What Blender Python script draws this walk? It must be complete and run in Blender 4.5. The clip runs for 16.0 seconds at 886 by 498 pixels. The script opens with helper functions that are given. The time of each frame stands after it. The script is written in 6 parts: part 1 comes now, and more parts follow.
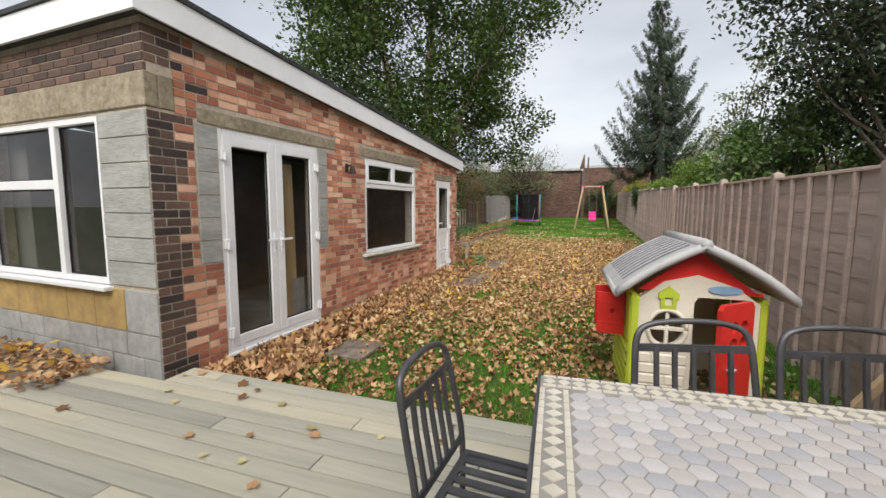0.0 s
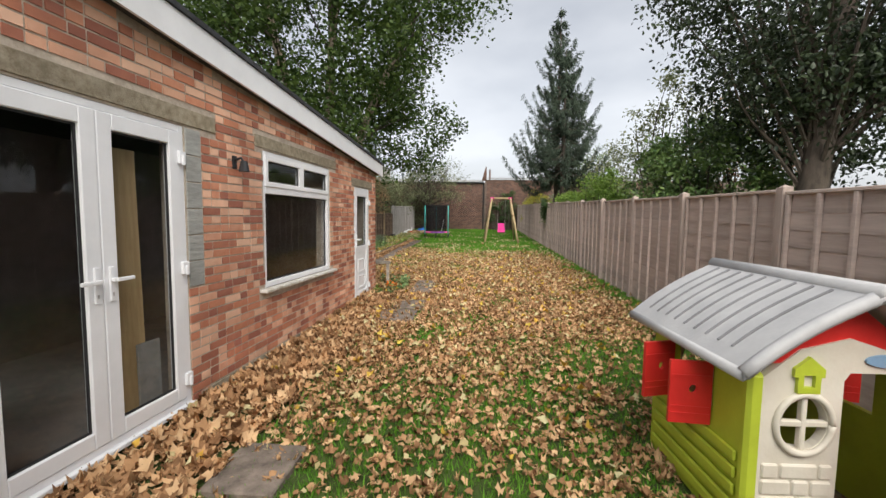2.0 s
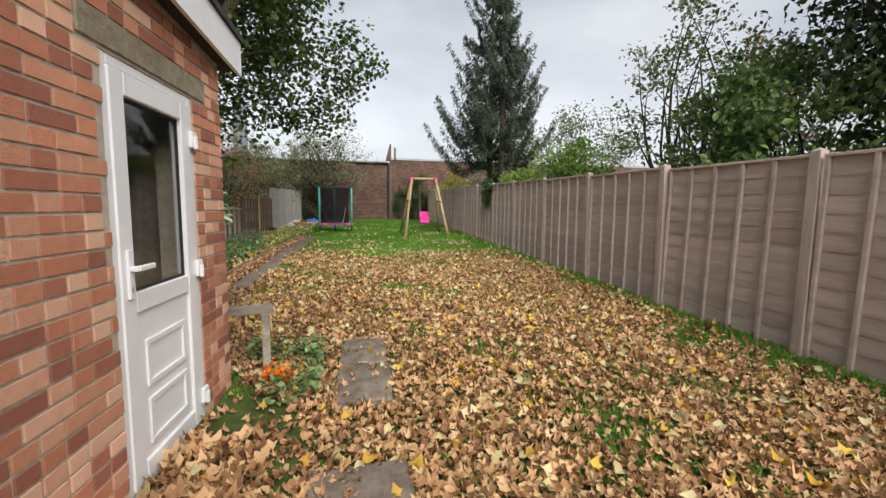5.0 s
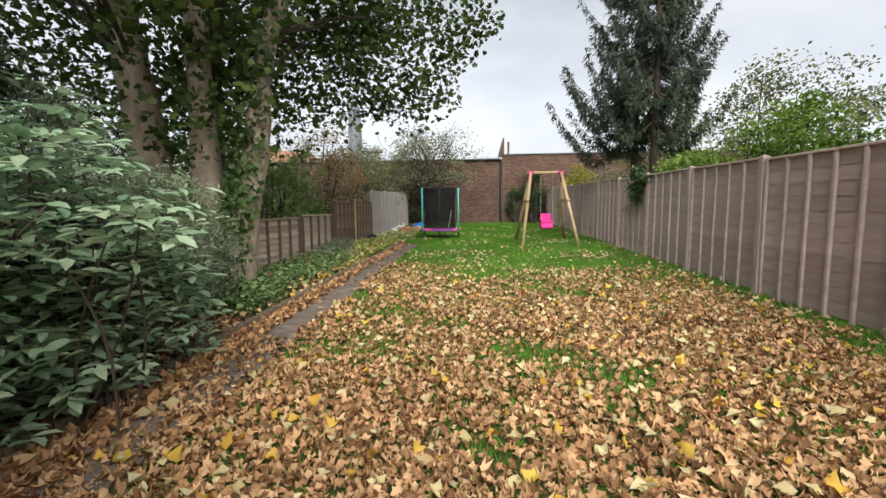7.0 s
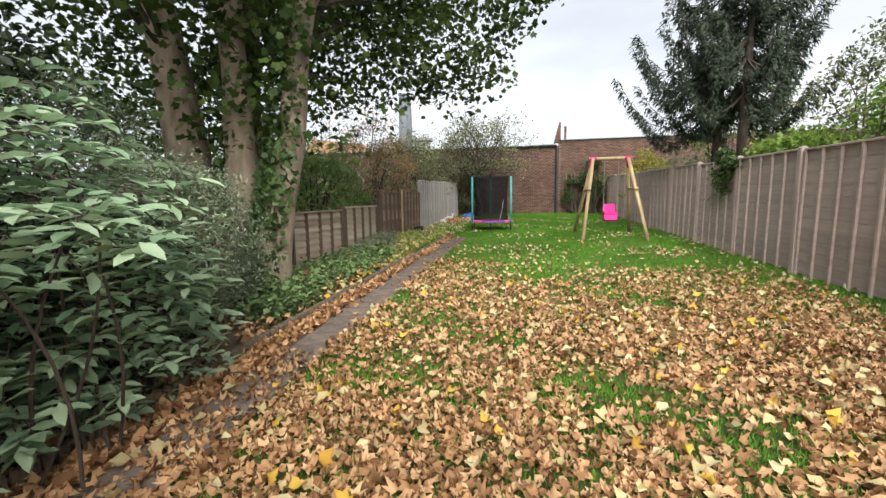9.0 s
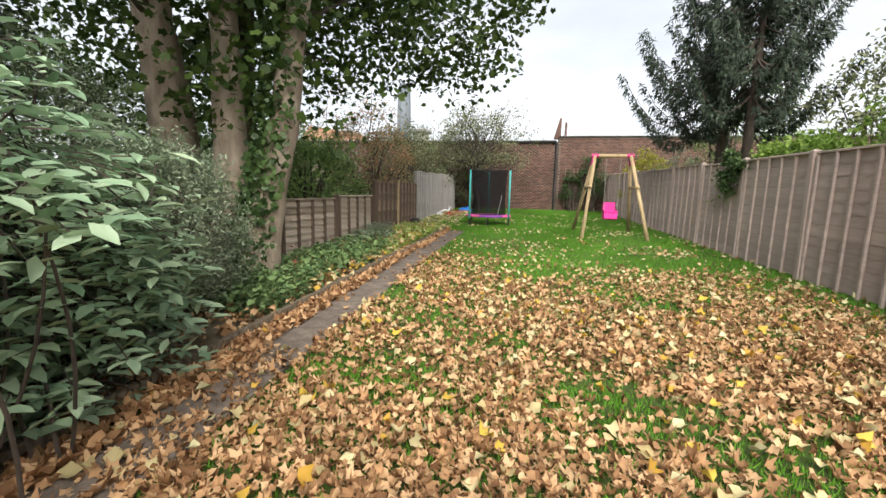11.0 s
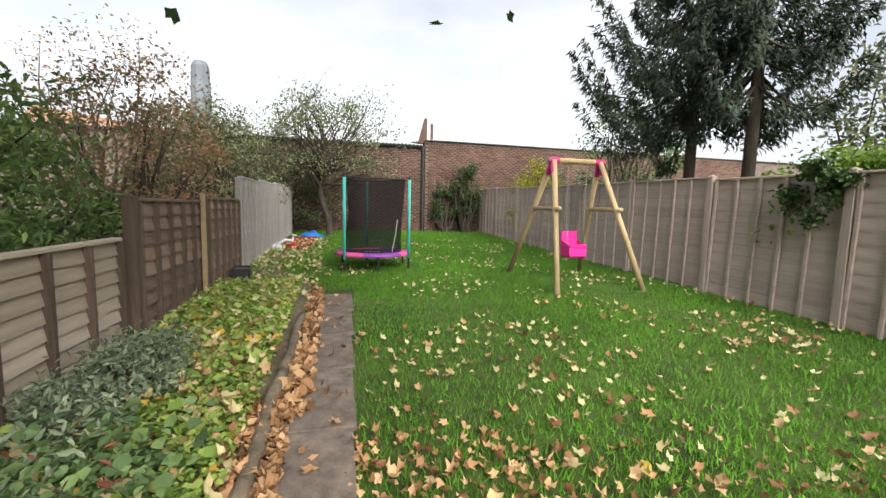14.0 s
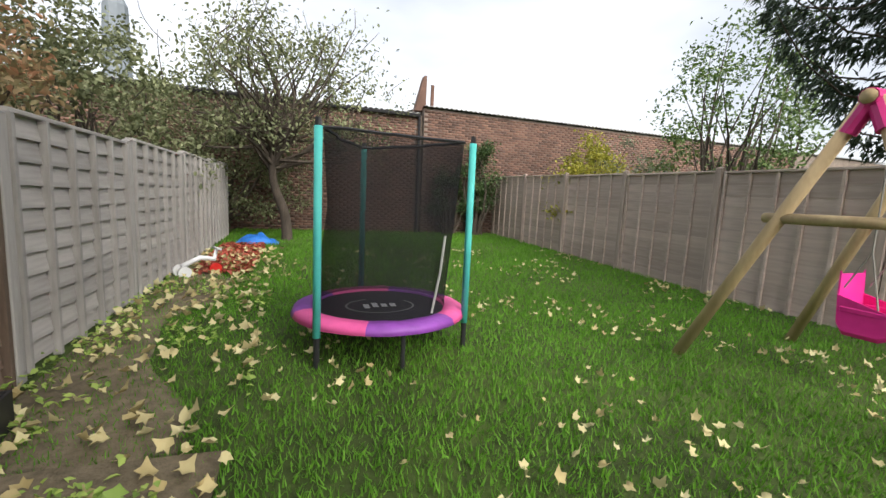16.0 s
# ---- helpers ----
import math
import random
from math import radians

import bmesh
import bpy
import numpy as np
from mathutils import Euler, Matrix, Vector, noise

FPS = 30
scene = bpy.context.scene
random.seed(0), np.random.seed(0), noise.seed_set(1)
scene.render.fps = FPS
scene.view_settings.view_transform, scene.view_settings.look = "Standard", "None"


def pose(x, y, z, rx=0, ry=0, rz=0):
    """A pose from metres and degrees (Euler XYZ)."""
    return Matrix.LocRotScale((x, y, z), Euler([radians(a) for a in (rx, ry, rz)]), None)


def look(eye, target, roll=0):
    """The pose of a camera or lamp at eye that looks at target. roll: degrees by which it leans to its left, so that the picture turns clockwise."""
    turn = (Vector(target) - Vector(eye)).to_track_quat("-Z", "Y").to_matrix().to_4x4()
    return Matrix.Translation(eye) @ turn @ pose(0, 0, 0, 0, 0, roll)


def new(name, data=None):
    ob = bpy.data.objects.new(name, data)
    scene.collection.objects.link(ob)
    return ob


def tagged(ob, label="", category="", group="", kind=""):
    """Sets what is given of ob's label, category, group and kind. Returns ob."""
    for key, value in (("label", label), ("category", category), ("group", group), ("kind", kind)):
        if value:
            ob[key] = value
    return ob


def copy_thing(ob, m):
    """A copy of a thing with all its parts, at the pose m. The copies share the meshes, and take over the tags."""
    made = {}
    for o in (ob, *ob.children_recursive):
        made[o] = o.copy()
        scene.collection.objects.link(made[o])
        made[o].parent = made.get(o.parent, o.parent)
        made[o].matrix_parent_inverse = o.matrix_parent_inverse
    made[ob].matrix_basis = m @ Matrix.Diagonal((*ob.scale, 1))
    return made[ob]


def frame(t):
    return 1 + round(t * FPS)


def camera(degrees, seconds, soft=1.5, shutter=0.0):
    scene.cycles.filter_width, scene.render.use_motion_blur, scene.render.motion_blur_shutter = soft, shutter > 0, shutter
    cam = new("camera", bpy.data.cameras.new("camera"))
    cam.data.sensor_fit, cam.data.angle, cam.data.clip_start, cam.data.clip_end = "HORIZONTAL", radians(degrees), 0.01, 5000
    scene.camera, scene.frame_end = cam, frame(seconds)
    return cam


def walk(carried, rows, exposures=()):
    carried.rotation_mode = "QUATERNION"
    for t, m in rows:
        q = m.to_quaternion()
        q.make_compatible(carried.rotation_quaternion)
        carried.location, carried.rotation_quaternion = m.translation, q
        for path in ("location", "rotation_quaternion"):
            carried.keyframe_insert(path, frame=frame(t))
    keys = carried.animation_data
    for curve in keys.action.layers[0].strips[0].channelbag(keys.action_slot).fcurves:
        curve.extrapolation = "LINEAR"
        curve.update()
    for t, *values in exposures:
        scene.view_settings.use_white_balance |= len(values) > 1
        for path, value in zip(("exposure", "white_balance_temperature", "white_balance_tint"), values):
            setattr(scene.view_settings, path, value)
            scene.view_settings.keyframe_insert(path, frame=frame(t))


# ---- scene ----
cam = camera(94.6, 16.0)
METRES, EYE, TILT, LEAN, TURN = 21.7, 1.41, 0.0, 0.0, 18.8
ROWS = [
    (0.0, 0.0, 0.0, 0.0, 0.03, -5.91, -0.26),
    (0.5, -0.0002, 0.0032, 0.0, -2.79, -5.79, -0.53),
    (1.0, -0.0062, 0.0146, 0.0004, -7.32, -5.39, -0.75),
    (1.5, -0.0117, 0.0396, 0.0013, -11.94, -4.72, -0.75),
    (2.0, -0.0209, 0.0756, 0.0023, -14.58, -4.41, -0.7),
    (2.5, -0.0314, 0.1116, 0.002, -18.09, -4.63, -0.8),
    (3.0, -0.0485, 0.1472, 0.0007, -25.93, -5.52, 0.06),
    (5.5, 0.0345, 0.3635, -0.0038, -30.31, -5.66, -0.55),
    (6.0, 0.0502, 0.4024, -0.0026, -25.5, -5.26, 0.11),
    (6.5, 0.0563, 0.4213, -0.003, -21.17, -5.24, 0.45),
    (7.0, 0.0616, 0.4358, -0.0026, -14.85, -5.5, 0.56),
    (7.5, 0.066, 0.4487, -0.0017, -8.75, -6.06, 0.47),
    (8.0, 0.0648, 0.4578, -0.002, -5.07, -6.54, 0.48),
    (8.5, 0.0636, 0.4645, -0.0013, -4.83, -6.83, 0.63),
    (9.0, 0.0647, 0.4674, -0.0011, -7.84, -6.88, 0.8),
    (11.5, 0.0641, 0.4893, -0.0025, -7.63, -8.23, -1.9),
    (12.0, 0.0508, 0.529, -0.0021, -6.21, -8.61, -2.47),
    (12.5, 0.0442, 0.5805, 0.0012, -14.42, -6.55, -0.73),
    (13.0, 0.0477, 0.6326, 0.0013, -25.34, -5.99, -0.35),
    (13.5, 0.0552, 0.6863, 0.0058, -33.14, -7.4, 0.57),
    (14.0, 0.071, 0.7375, 0.0073, -33.23, -5.67, -1.26),
    (14.5, 0.0929, 0.7895, 0.0106, -33.93, -4.5, 0.42),
    (15.0, 0.112, 0.8426, 0.0092, -36.67, -4.77, -0.53),
    (15.5, 0.1261, 0.8953, 0.0112, -38.8, -5.96, -1.6),
    (16.0, 0.1423, 0.9474, 0.0105, -38.11, -6.97, -2.64),
]
SHIFT = {5.5: (-0.14, -0.14), 6.0: (-0.12, -0.12), 6.5: (-0.1, -0.1), 7.0: (-0.08, -0.08), 7.5: (-0.06, -0.06)}
walk(cam, [(t, Matrix.Translation((*SHIFT.get(t, (0, 0)), 0)) @ pose(0, 0, EYE, TILT, LEAN, TURN) @ pose(METRES * x, METRES * y, METRES * z, 90 + pitch, roll, yaw)) for t, x, y, z, yaw, pitch, roll in ROWS],
     [(0, 0.48), (3, 0.55), (5.5, 0.5), (7, 0.64), (9, 0.85), (12, 0.95), (13, 0.97), (14.5, 1.02), (15.2, 1.03), (16, 1.05)])

# ---- world and light ----
world = bpy.data.worlds.new("overcast")
scene.world = world
world.use_nodes = True
wn, wl = world.node_tree.nodes, world.node_tree.links
wn.clear()
sky = wn.new("ShaderNodeTexSky")
sky.sky_type, sky.sun_disc = "NISHITA", False
sky.sun_elevation, sky.sun_rotation = radians(42), radians(150)
sky.air_density, sky.dust_density = 1.0, 4.0
skyb = wn.new("ShaderNodeBackground")
skyb.inputs["Strength"].default_value = 0.03
wl.new(sky.outputs[0], skyb.inputs["Color"])
wco = wn.new("ShaderNodeTexCoord")
wmap = wn.new("ShaderNodeMapping")
wmap.inputs["Scale"].default_value = (1.0, 1.0, 2.6)
wl.new(wco.outputs["Generated"], wmap.inputs["Vector"])
cl = wn.new("ShaderNodeTexNoise")
cl.inputs["Scale"].default_value, cl.inputs["Detail"].default_value, cl.inputs["Roughness"].default_value = 1.7, 5, 0.5
wl.new(wmap.outputs[0], cl.inputs["Vector"])
clr = wn.new("ShaderNodeValToRGB")
clr.color_ramp.elements[0].position, clr.color_ramp.elements[0].color = 0.36, (0.55, 0.57, 0.61, 1)
clr.color_ramp.elements[1].position, clr.color_ramp.elements[1].color = 0.68, (0.90, 0.91, 0.93, 1)
wl.new(cl.outputs["Fac"], clr.inputs[0])
cloud = wn.new("ShaderNodeBackground")
cloud.inputs["Strength"].default_value = 0.65
# an overcast sky, palest low over the rooftops and greyer overhead
wsep = wn.new("ShaderNodeSeparateXYZ")
wl.new(wco.outputs["Generated"], wsep.inputs[0])
wgr = wn.new("ShaderNodeMapRange")
wgr.inputs["From Min"].default_value, wgr.inputs["From Max"].default_value = 0.12, 0.6
wgr.inputs["To Min"].default_value, wgr.inputs["To Max"].default_value = 1.02, 0.74
wl.new(wsep.outputs["Z"], wgr.inputs["Value"])
wsc = wn.new("ShaderNodeVectorMath")
wsc.operation = "SCALE"
wl.new(clr.outputs[0], wsc.inputs[0])
wl.new(wgr.outputs[0], wsc.inputs["Scale"])
wl.new(wsc.outputs[0], cloud.inputs["Color"])
addw = wn.new("ShaderNodeAddShader")
wl.new(skyb.outputs[0], addw.inputs[0])
wl.new(cloud.outputs[0], addw.inputs[1])
wout = wn.new("ShaderNodeOutputWorld")
wl.new(addw.outputs[0], wout.inputs[0])
sun = new("sun", bpy.data.lights.new("sun", "SUN"))
sun.data.energy, sun.data.angle, sun.data.color = 3.5, radians(60), (1.0, 0.96, 0.9)
sun.matrix_world = look((2.0, -8, 12), (0, 6, 0))

rng = np.random.default_rng(7)
rnd = random.Random(5)


# ---- materials ----
def mat(name, c1, c2=None, rough=0.7, scale=8.0, bump=0.2, bscale=60.0, metal=0.0, vary="", v=0.25, c3=None, stretch=(1, 1, 1), spec=0.4, trans=0.0, big=0.25, coords="Object"):
    m = bpy.data.materials.new(name)
    m.use_nodes = True
    n, l = m.node_tree.nodes, m.node_tree.links
    b = n["Principled BSDF"]
    b.inputs["Roughness"].default_value, b.inputs["Metallic"].default_value = rough, metal
    b.inputs["Specular IOR Level"].default_value = spec
    co = n.new("ShaderNodeTexCoord")
    mp = n.new("ShaderNodeMapping")
    mp.inputs["Scale"].default_value = stretch
    l.new(co.outputs[coords], mp.inputs["Vector"])
    vec = mp.outputs[0]
    n1 = n.new("ShaderNodeTexNoise")
    n1.inputs["Scale"].default_value, n1.inputs["Detail"].default_value, n1.inputs["Roughness"].default_value = scale, 6, 0.65
    l.new(vec, n1.inputs["Vector"])
    r = n.new("ShaderNodeValToRGB")
    e = r.color_ramp.elements
    c2 = c2 or tuple(x * 0.75 for x in c1)
    e[0].position, e[0].color, e[1].position, e[1].color = 0.33, (*c2, 1), 0.67, (*c1, 1)
    out = n1.outputs["Fac"]
    if vary:
        if vary == "island":
            rs = n.new("ShaderNodeNewGeometry").outputs["Random Per Island"]
        else:
            rs = n.new("ShaderNodeObjectInfo").outputs["Random"]
        mx = n.new("ShaderNodeMix")
        mx.inputs["Factor"].default_value = 1 - v
        l.new(rs, mx.inputs[2])
        l.new(out, mx.inputs[3])
        mr = n.new("ShaderNodeMapRange")
        mr.inputs["From Min"].default_value, mr.inputs["From Max"].default_value = 0.12 * v + 0.3 * (1 - v), 0.88 * v + 0.7 * (1 - v)
        l.new(mx.outputs[0], mr.inputs["Value"])
        out = mr.outputs[0]
        e[0].position, e[1].position = 0.0, 1.0
    if c3:
        k = e.new(0.5)
        k.color = (*c3, 1)
    l.new(out, r.inputs[0])
    n2 = n.new("ShaderNodeTexNoise")
    n2.inputs["Scale"].default_value, n2.inputs["Detail"].default_value = scale * 0.13, 3
    l.new(vec, n2.inputs["Vector"])
    mr2 = n.new("ShaderNodeMapRange")
    mr2.inputs["From Min"].default_value, mr2.inputs["From Max"].default_value = 0.3, 0.7
    mr2.inputs["To Min"].default_value, mr2.inputs["To Max"].default_value = 1 - big, 1 + big * 0.5
    l.new(n2.outputs["Fac"], mr2.inputs["Value"])
    ml = n.new("ShaderNodeVectorMath")
    ml.operation = "SCALE"
    l.new(r.outputs[0], ml.inputs[0])
    l.new(mr2.outputs[0], ml.inputs["Scale"])
    l.new(ml.outputs[0], b.inputs["Base Color"])
    if bump:
        n3 = n.new("ShaderNodeTexNoise")
        n3.inputs["Scale"].default_value, n3.inputs["Detail"].default_value = bscale, 4
        l.new(vec, n3.inputs["Vector"])
        bp = n.new("ShaderNodeBump")
        bp.inputs["Strength"].default_value, bp.inputs["Distance"].default_value = bump, 0.01
        l.new(n3.outputs["Fac"], bp.inputs["Height"])
        l.new(bp.outputs[0], b.inputs["Normal"])
    if trans:
        o = n["Material Output"]
        tr = n.new("ShaderNodeBsdfTranslucent")
        l.new(ml.outputs[0], tr.inputs["Color"])
        mxs = n.new("ShaderNodeMixShader")
        mxs.inputs[0].default_value = trans
        l.new(b.outputs[0], mxs.inputs[1])
        l.new(tr.outputs[0], mxs.inputs[2])
        l.new(mxs.outputs[0], o.inputs["Surface"])
    return m


M_turf = mat("turf", (0.075, 0.12, 0.02), (0.04, 0.06, 0.012), 0.95, 9, 0.8, 90, big=0.4)
M_grass = mat("grass_blades", (0.19, 0.43, 0.045), (0.10, 0.255, 0.026), 0.6, 3, 0, vary="island", v=0.55, trans=0.3, spec=0.2)
M_soil = mat("bed_soil", (0.22, 0.175, 0.115), (0.11, 0.09, 0.055), 0.95, 12, 1.0, 60)
M_litter = mat("fallen_leaves", (0.72, 0.485, 0.27), (0.20, 0.10, 0.045), 0.75, 30, 0, vary="island", v=0.75, c3=(0.53, 0.305, 0.15), trans=0.15, spec=0.25)
M_yellow = mat("yellow_leaves", (0.75, 0.56, 0.10), (0.62, 0.36, 0.06), 0.65, 30, 0, vary="island", v=0.7, trans=0.25, spec=0.25)
M_pale = mat("pale_leaves", (0.72, 0.66, 0.38), (0.52, 0.42, 0.2), 0.65, 30, 0, vary="island", v=0.7, trans=0.2, spec=0.25)
M_brick = mat("red_brick", (0.80, 0.50, 0.35), (0.33, 0.125, 0.085), 0.9, 14, 0.6, 120, vary="island", v=0.8, c3=(0.57, 0.235, 0.135))
M_brick1 = mat("red_brick_piece", (0.80, 0.50, 0.35), (0.33, 0.125, 0.085), 0.9, 14, 0.6, 120, vary="object", v=0.8, c3=(0.57, 0.235, 0.135))
M_dark = mat("dark_brick", (0.19, 0.115, 0.085), (0.045, 0.035, 0.035), 0.85, 14, 0.5, 120, vary="island", v=0.6)
M_mortar = mat("mortar", (0.6, 0.52, 0.43), (0.42, 0.35, 0.28), 0.95, 20, 0.5, 150)
M_lintel = mat("concrete_lintel", (0.40, 0.35, 0.26), (0.22, 0.18, 0.12), 0.95, 16, 0.8, 90)
M_greyblk = mat("combed_grey_block", (0.42, 0.425, 0.4), (0.31, 0.315, 0.295), 0.9, 9, 0.6, 22, stretch=(1, 1, 4))
M_block = mat("concrete_block", (0.44, 0.44, 0.43), (0.32, 0.32, 0.31), 0.95, 10, 0.5, 110)
M_yblk = mat("yellow_block", (0.52, 0.36, 0.13), (0.36, 0.25, 0.12), 0.95, 7, 0.5, 100)
M_upvc = mat("white_upvc", (0.83, 0.84, 0.86), (0.76, 0.77, 0.79), 0.35, 3, 0.0, big=0.06)
M_grimy = mat("grimy_white_sill", (0.8, 0.8, 0.78), (0.5, 0.46, 0.38), 0.5, 9, 0.1, big=0.1)
M_felt_gap_shade = mat("roof_felt_deck_gap_shade", (0.06, 0.065, 0.07), (0.03, 0.03, 0.035), 0.9, 12, 0.6, 150)
M_soffit = mat("dark_soffit", (0.06, 0.055, 0.05), (0.03, 0.03, 0.03), 0.9, 12, 0.2)
M_inside = mat("plaster_inside", (0.3, 0.29, 0.27), (0.22, 0.21, 0.2), 0.9, 4, 0.1)
M_ply = mat("plywood_board", (0.75, 0.55, 0.29), (0.6, 0.41, 0.2), 0.7, 5, 0.1, 60, stretch=(6, 6, 0.6))
M_gasket = mat("black_gasket", (0.02, 0.02, 0.022), None, 0.6, 8, 0)
M_fence = mat("fence_wood", (0.62, 0.505, 0.445), (0.43, 0.345, 0.30), 0.9, 7, 0.5, 70, vary="object", v=0.3, stretch=(1, 0.35, 5))
M_post = mat("fence_post", (0.56, 0.45, 0.395), (0.38, 0.305, 0.265), 0.9, 7, 0.5, 60, stretch=(5, 5, 0.6), vary="object", v=0.3)
M_fgrey = mat("grey_fence_wood", (0.53, 0.50, 0.475), (0.33, 0.31, 0.295), 0.9, 7, 0.5, 70, vary="object", v=0.3, stretch=(1, 0.35, 5))
M_flow = mat("weathered_low_fence_wood", (0.60, 0.51, 0.41), (0.30, 0.24, 0.18), 0.9, 7, 0.5, 70, vary="object", v=0.5, stretch=(1, 0.35, 5))
M_dbatten = mat("dark_batten_wood", (0.19, 0.135, 0.10), (0.09, 0.065, 0.048), 0.9, 7, 0.4, 60, stretch=(5, 5, 0.6), vary="object", v=0.3)
# darker than the grey boards: the battens' shadow lines are put into their colour
M_gpost_batten_shade = mat("grey_post_shaded_batten_wood", (0.46, 0.44, 0.42), (0.30, 0.285, 0.27), 0.9, 7, 0.4, 60, stretch=(5, 5, 0.6), vary="object", v=0.3)
M_fbrown = mat("brown_fence_wood", (0.38, 0.27, 0.205), (0.15, 0.105, 0.078), 0.9, 7, 0.5, 70, vary="object", v=0.5, stretch=(1, 0.35, 5))
M_deck = mat("deck_board", (0.53, 0.49, 0.375), (0.32, 0.315, 0.27), 0.6, 5, 0.3, 60, stretch=(0.35, 5, 1), vary="object", v=0.5, c3=(0.43, 0.415, 0.34))
M_wall = mat("old_brick", (0.24, 0.135, 0.1), (0.1, 0.062, 0.052), 0.95, 9, 0.6, 60, vary="island", v=0.5, c3=(0.165, 0.095, 0.072))
M_wmort = mat("old_mortar", (0.25, 0.2, 0.17), (0.15, 0.12, 0.10), 0.95, 6, 0.4)
M_corr = mat("corrugated_cement", (0.42, 0.42, 0.41), (0.26, 0.25, 0.24), 0.95, 6, 0.4, 40)
M_bark = mat("sycamore_bark", (0.42, 0.35, 0.27), (0.20, 0.155, 0.11), 0.95, 6, 1.0, 26, stretch=(1, 1, 0.35), big=0.35)
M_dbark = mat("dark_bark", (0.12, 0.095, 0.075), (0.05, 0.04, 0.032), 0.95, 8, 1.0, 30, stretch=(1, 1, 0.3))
M_syc = mat("sycamore_leaves", (0.10, 0.15, 0.032), (0.033, 0.062, 0.016), 0.55, 1.2, 0, vary="island", v=0.6, trans=0.35, spec=0.3, c3=(0.07, 0.12, 0.027))
M_ivy = mat("ivy_leaves", (0.1, 0.17, 0.05), (0.035, 0.075, 0.022), 0.45, 4, 0, vary="island", v=0.7, trans=0.15)
M_spruce = mat("spruce_needles", (0.085, 0.12, 0.075), (0.03, 0.05, 0.034), 0.7, 2, 0, vary="island", v=0.6, trans=0.15)
M_holm = mat("evergreen_leaves", (0.062, 0.088, 0.04), (0.02, 0.033, 0.018), 0.45, 2, 0, vary="island", v=0.6, trans=0.2)
M_laurel = mat("laurel_leaves", (0.22, 0.32, 0.10), (0.07, 0.135, 0.04), 0.35, 2, 0, vary="island", v=0.7, trans=0.2)
M_lime = mat("lime_green_leaves", (0.33, 0.47, 0.09), (0.15, 0.27, 0.05), 0.5, 2, 0, vary="island", v=0.7, trans=0.35)
M_fern = mat("fern_green_leaves", (0.36, 0.50, 0.16), (0.12, 0.21, 0.06), 0.5, 2, 0, vary="island", v=0.7, trans=0.3)
M_yelbush = mat("golden_leaves", (0.55, 0.5, 0.08), (0.3, 0.32, 0.05), 0.5, 2, 0, vary="island", v=0.7, trans=0.35)
M_elder = mat("elder_leaves", (0.52, 0.66, 0.44), (0.25, 0.40, 0.24), 0.45, 3, 0.1, 30, vary="island", v=0.6, trans=0.25)
M_greyshrub = mat("grey_green_leaves", (0.36, 0.43, 0.28), (0.13, 0.18, 0.11), 0.55, 3, 0, vary="island", v=0.7, trans=0.2)
M_apple = mat("apple_leaves", (0.34, 0.36, 0.2), (0.13, 0.155, 0.075), 0.6, 3, 0, vary="island", v=0.7, trans=0.25, c3=(0.22, 0.25, 0.12))
M_russet = mat("russet_leaves", (0.60, 0.30, 0.17), (0.27, 0.18, 0.10), 0.6, 3, 0, vary="island", v=0.7, trans=0.3, c3=(0.34, 0.31, 0.15))
M_conc = mat("path_concrete", (0.27, 0.22, 0.18), (0.11, 0.088, 0.07), 0.95, 8, 0.7, 90)
M_log = mat("log_edging_wood", (0.24, 0.19, 0.13), (0.10, 0.08, 0.055), 0.95, 9, 0.7, 50, stretch=(1, 1, 0.4))
M_grim = mat("grey_steel", (0.14, 0.14, 0.15), (0.09, 0.09, 0.1), 0.42, 8, 0.05, metal=0.5)
M_black = mat("black_plastic", (0.025, 0.025, 0.028), None, 0.5, 8, 0.05)
M_tile = mat("slate_mosaic", (0.64, 0.62, 0.62), (0.44, 0.45, 0.49), 0.4, 14, 0.15, 60, vary="object", v=0.5, c3=(0.57, 0.53, 0.50))
M_ctile = mat("cream_mosaic", (0.76, 0.72, 0.62), (0.62, 0.57, 0.47), 0.4, 14, 0.1, 60, vary="object", v=0.4)
M_grout = mat("mosaic_grout", (0.36, 0.34, 0.31), None, 0.85, 14, 0.2)
M_cream = mat("cream_plastic", (0.74, 0.70, 0.60), (0.66, 0.61, 0.51), 0.5, 5, 0.15, 40, big=0.1)
M_lime_pl = mat("lime_plastic", (0.50, 0.60, 0.05), (0.42, 0.5, 0.04), 0.45, 4, 0.1, 40, big=0.12)
M_red = mat("red_plastic", (0.72, 0.035, 0.03), (0.6, 0.025, 0.02), 0.4, 4, 0.1, 40, big=0.1)
M_groof = mat("grey_plastic", (0.52, 0.52, 0.52), (0.42, 0.42, 0.43), 0.55, 5, 0.2, 50, big=0.12)
M_blue = mat("pale_blue_plastic", (0.30, 0.50, 0.72), None, 0.45, 5, 0)
M_bluetarp = mat("blue_tarpaulin", (0.03, 0.2, 0.65), (0.02, 0.12, 0.45), 0.4, 6, 0.3, 20)
M_pink = mat("pink_plastic", (0.90, 0.04, 0.36), (0.8, 0.03, 0.3), 0.4, 5, 0, big=0.08)
M_dpink = mat("magenta_plastic", (0.72, 0.04, 0.26), (0.6, 0.03, 0.2), 0.45, 5, 0)
M_pole = mat("round_timber", (0.58, 0.44, 0.25), (0.40, 0.29, 0.155), 0.75, 6, 0.3, 40, stretch=(1, 1, 0.3))
M_timber = mat("weathered_timber", (0.34, 0.30, 0.25), (0.18, 0.16, 0.135), 0.9, 8, 0.5, 50, stretch=(1, 4, 1))
